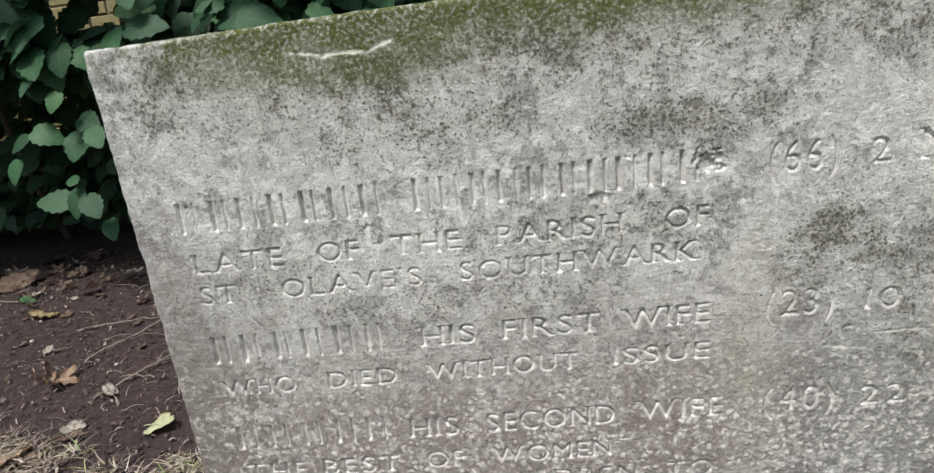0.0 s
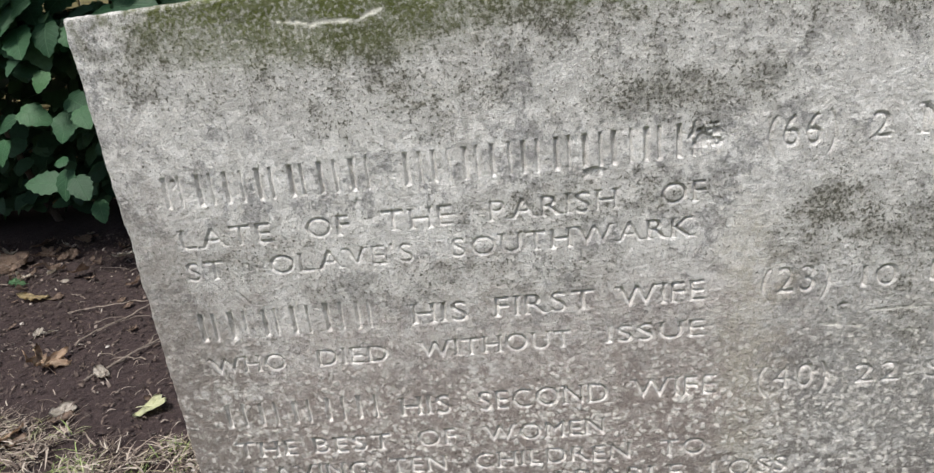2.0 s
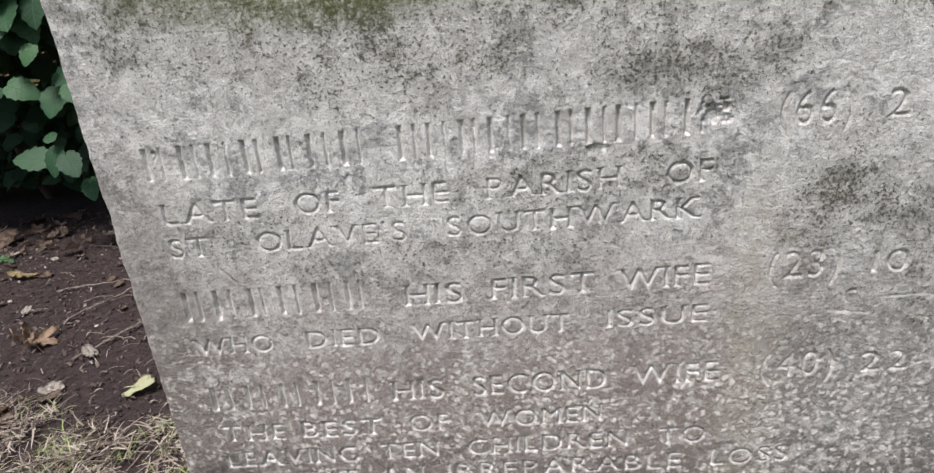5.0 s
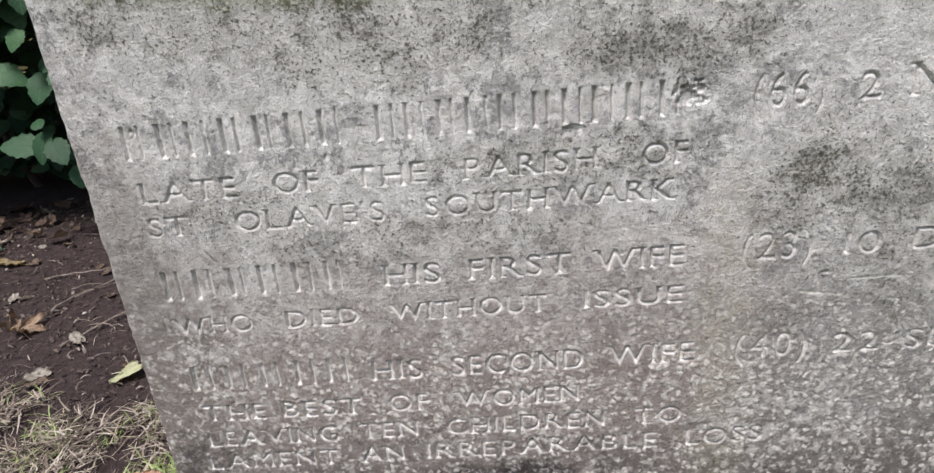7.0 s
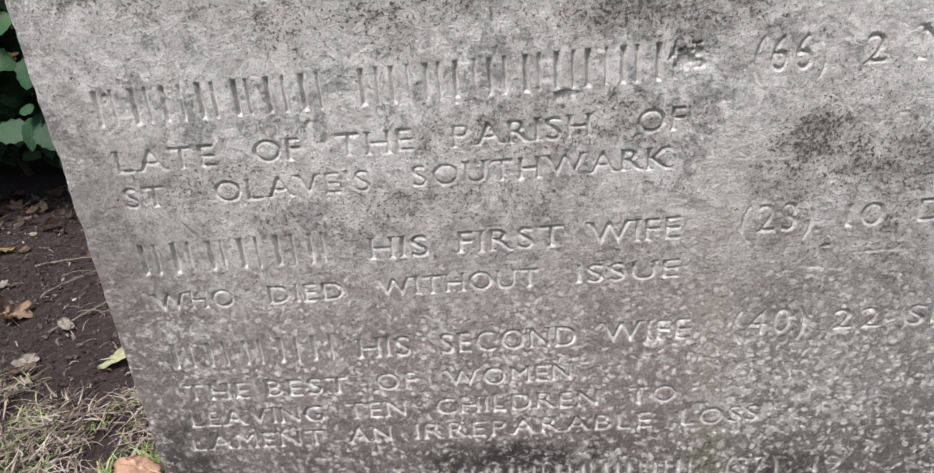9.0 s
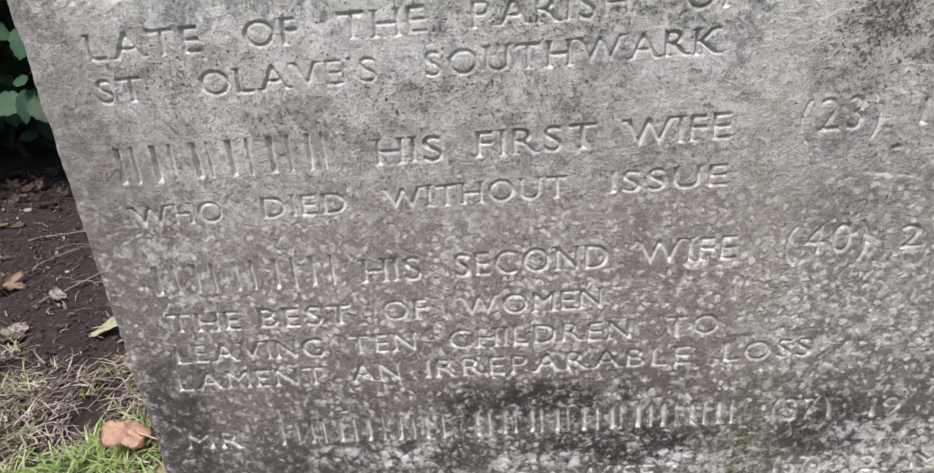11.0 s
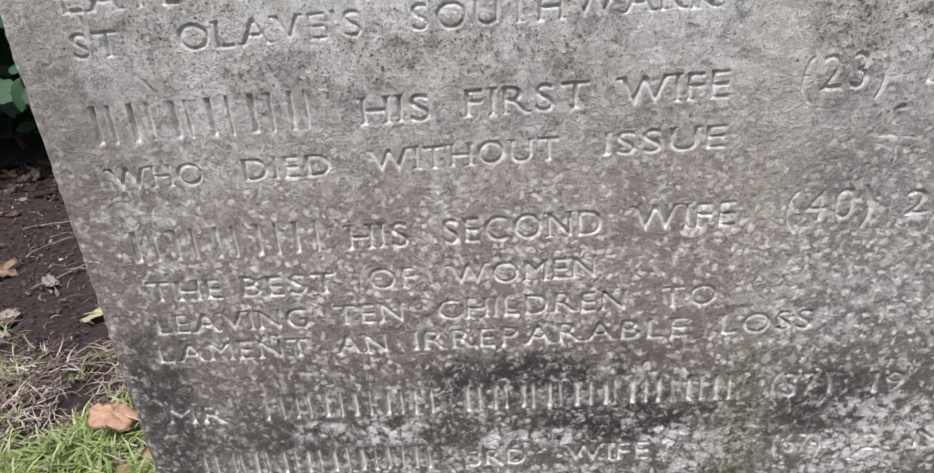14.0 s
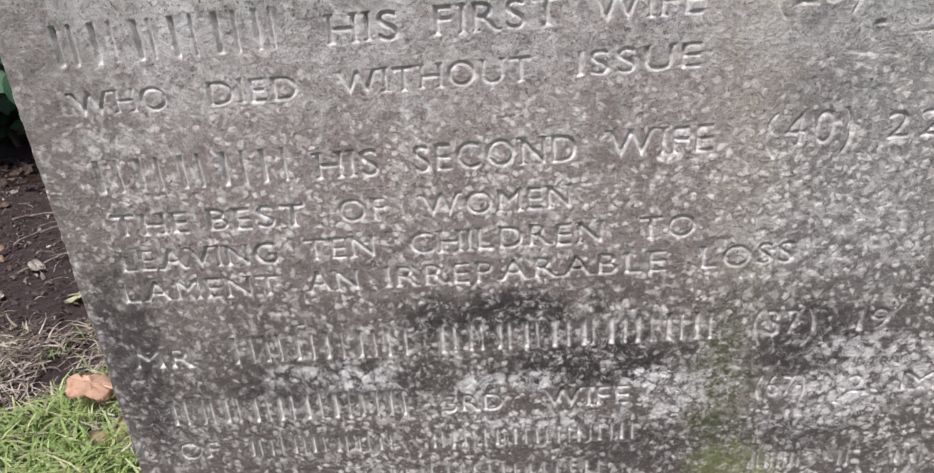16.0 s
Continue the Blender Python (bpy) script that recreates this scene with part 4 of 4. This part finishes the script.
strips("dead_grass", 4500, (-1.6, -0.05, 0.70, 1.28), (0.02, 0.065), (0.0018, 0.0045), 0.30, STRAW, "matted dry dead grass on earth", "dead grass", lambda x, y: thatch(x, y) and (not lawn(x, y) or RNG.uniform() < 0.2), 0.022, 0.6)
strips("flat_straw", 1500, (-1.6, -0.05, 0.78, 1.24), (0.03, 0.09), (0.0018, 0.005), 0.08, STRAW, "flattened dry grass stems on earth", "dead grass", thatch, 0.012, 0.5)
strips("edge_straw", 3500, (-4.5, 4.5, 0.7, 1.35), (0.02, 0.075), (0.0016, 0.0048), 0.25, STRAW, "matted dry dead grass along the bare earth", "dead grass", lambda x, y: thatch(x, y) and not -1.6 < x < -0.05, 0.02)


def clods(n, area):
    """Small crumbs of earth, each its own uneven lump."""
    bm = bmesh.new()
    bmesh.ops.create_icosphere(bm, subdivisions=1, radius=1)
    ball = np.array([tuple(v.co) for v in bm.verts])
    tri = [tuple(v.index for v in f.verts) for f in bm.faces]
    bm.free()
    verts, faces = [], []
    for k in range(n):
        x, y = RNG.uniform(area[0], area[1]), RNG.uniform(area[2], area[3])
        size = 0.0016 + 0.0065 * RNG.uniform() ** 4
        lump = ball * (size * RNG.uniform(0.6, 1.3, (len(ball), 1))) * (1, 1, 0.65)
        a, b = RNG.uniform(0, 6.28), len(verts)
        turn = np.array(((math.cos(a), -math.sin(a), 0), (math.sin(a), math.cos(a), 0), (0, 0, 1)))
        verts += [tuple(p) for p in lump @ turn + (x, y, ground_height(x, y) + 0.3 * size)]
        faces += [tuple(b + i for i in f) for f in tri]
    tagged(new("earth_clods", mesh_of("earth_clods", verts, faces, CLOD)), "small dark clods of loose earth", "earth", kind="stuff")


CLOD = leafy("earth_clod", (0.0, (0.022, 0.016, 0.015)), (0.7, (0.048, 0.036, 0.033)), (0.95, (0.085, 0.066, 0.058)), (1.0, (0.20, 0.17, 0.15)), through=0.02, rough=0.95)
clods(3800, (-2.8, 0.2, 1.0, 2.9))
strips("loose_straw", 420, (-2.4, 0.8, 1.05, 1.7), (0.02, 0.07), (0.0012, 0.0022), 0.1, STRAW, "loose dry grass stems on bare earth", "dead grass", None, 0.01)
strips("litter_crumbs", 8000, (-3.2, 0.6, 1.0, 2.95), (0.005, 0.026), (0.0015, 0.010), 0.12, CRUMB, "crumbs of dead leaf and bark on bare earth", "litter", None, 0.006)
strips("fine_litter", 6000, (-2.6, -0.3, 1.0, 2.95), (0.004, 0.012), (0.003, 0.009), 0.4, CRUMB, "fine clods and crumbs of dark earth", "litter", None, 0.003)

build_wall()
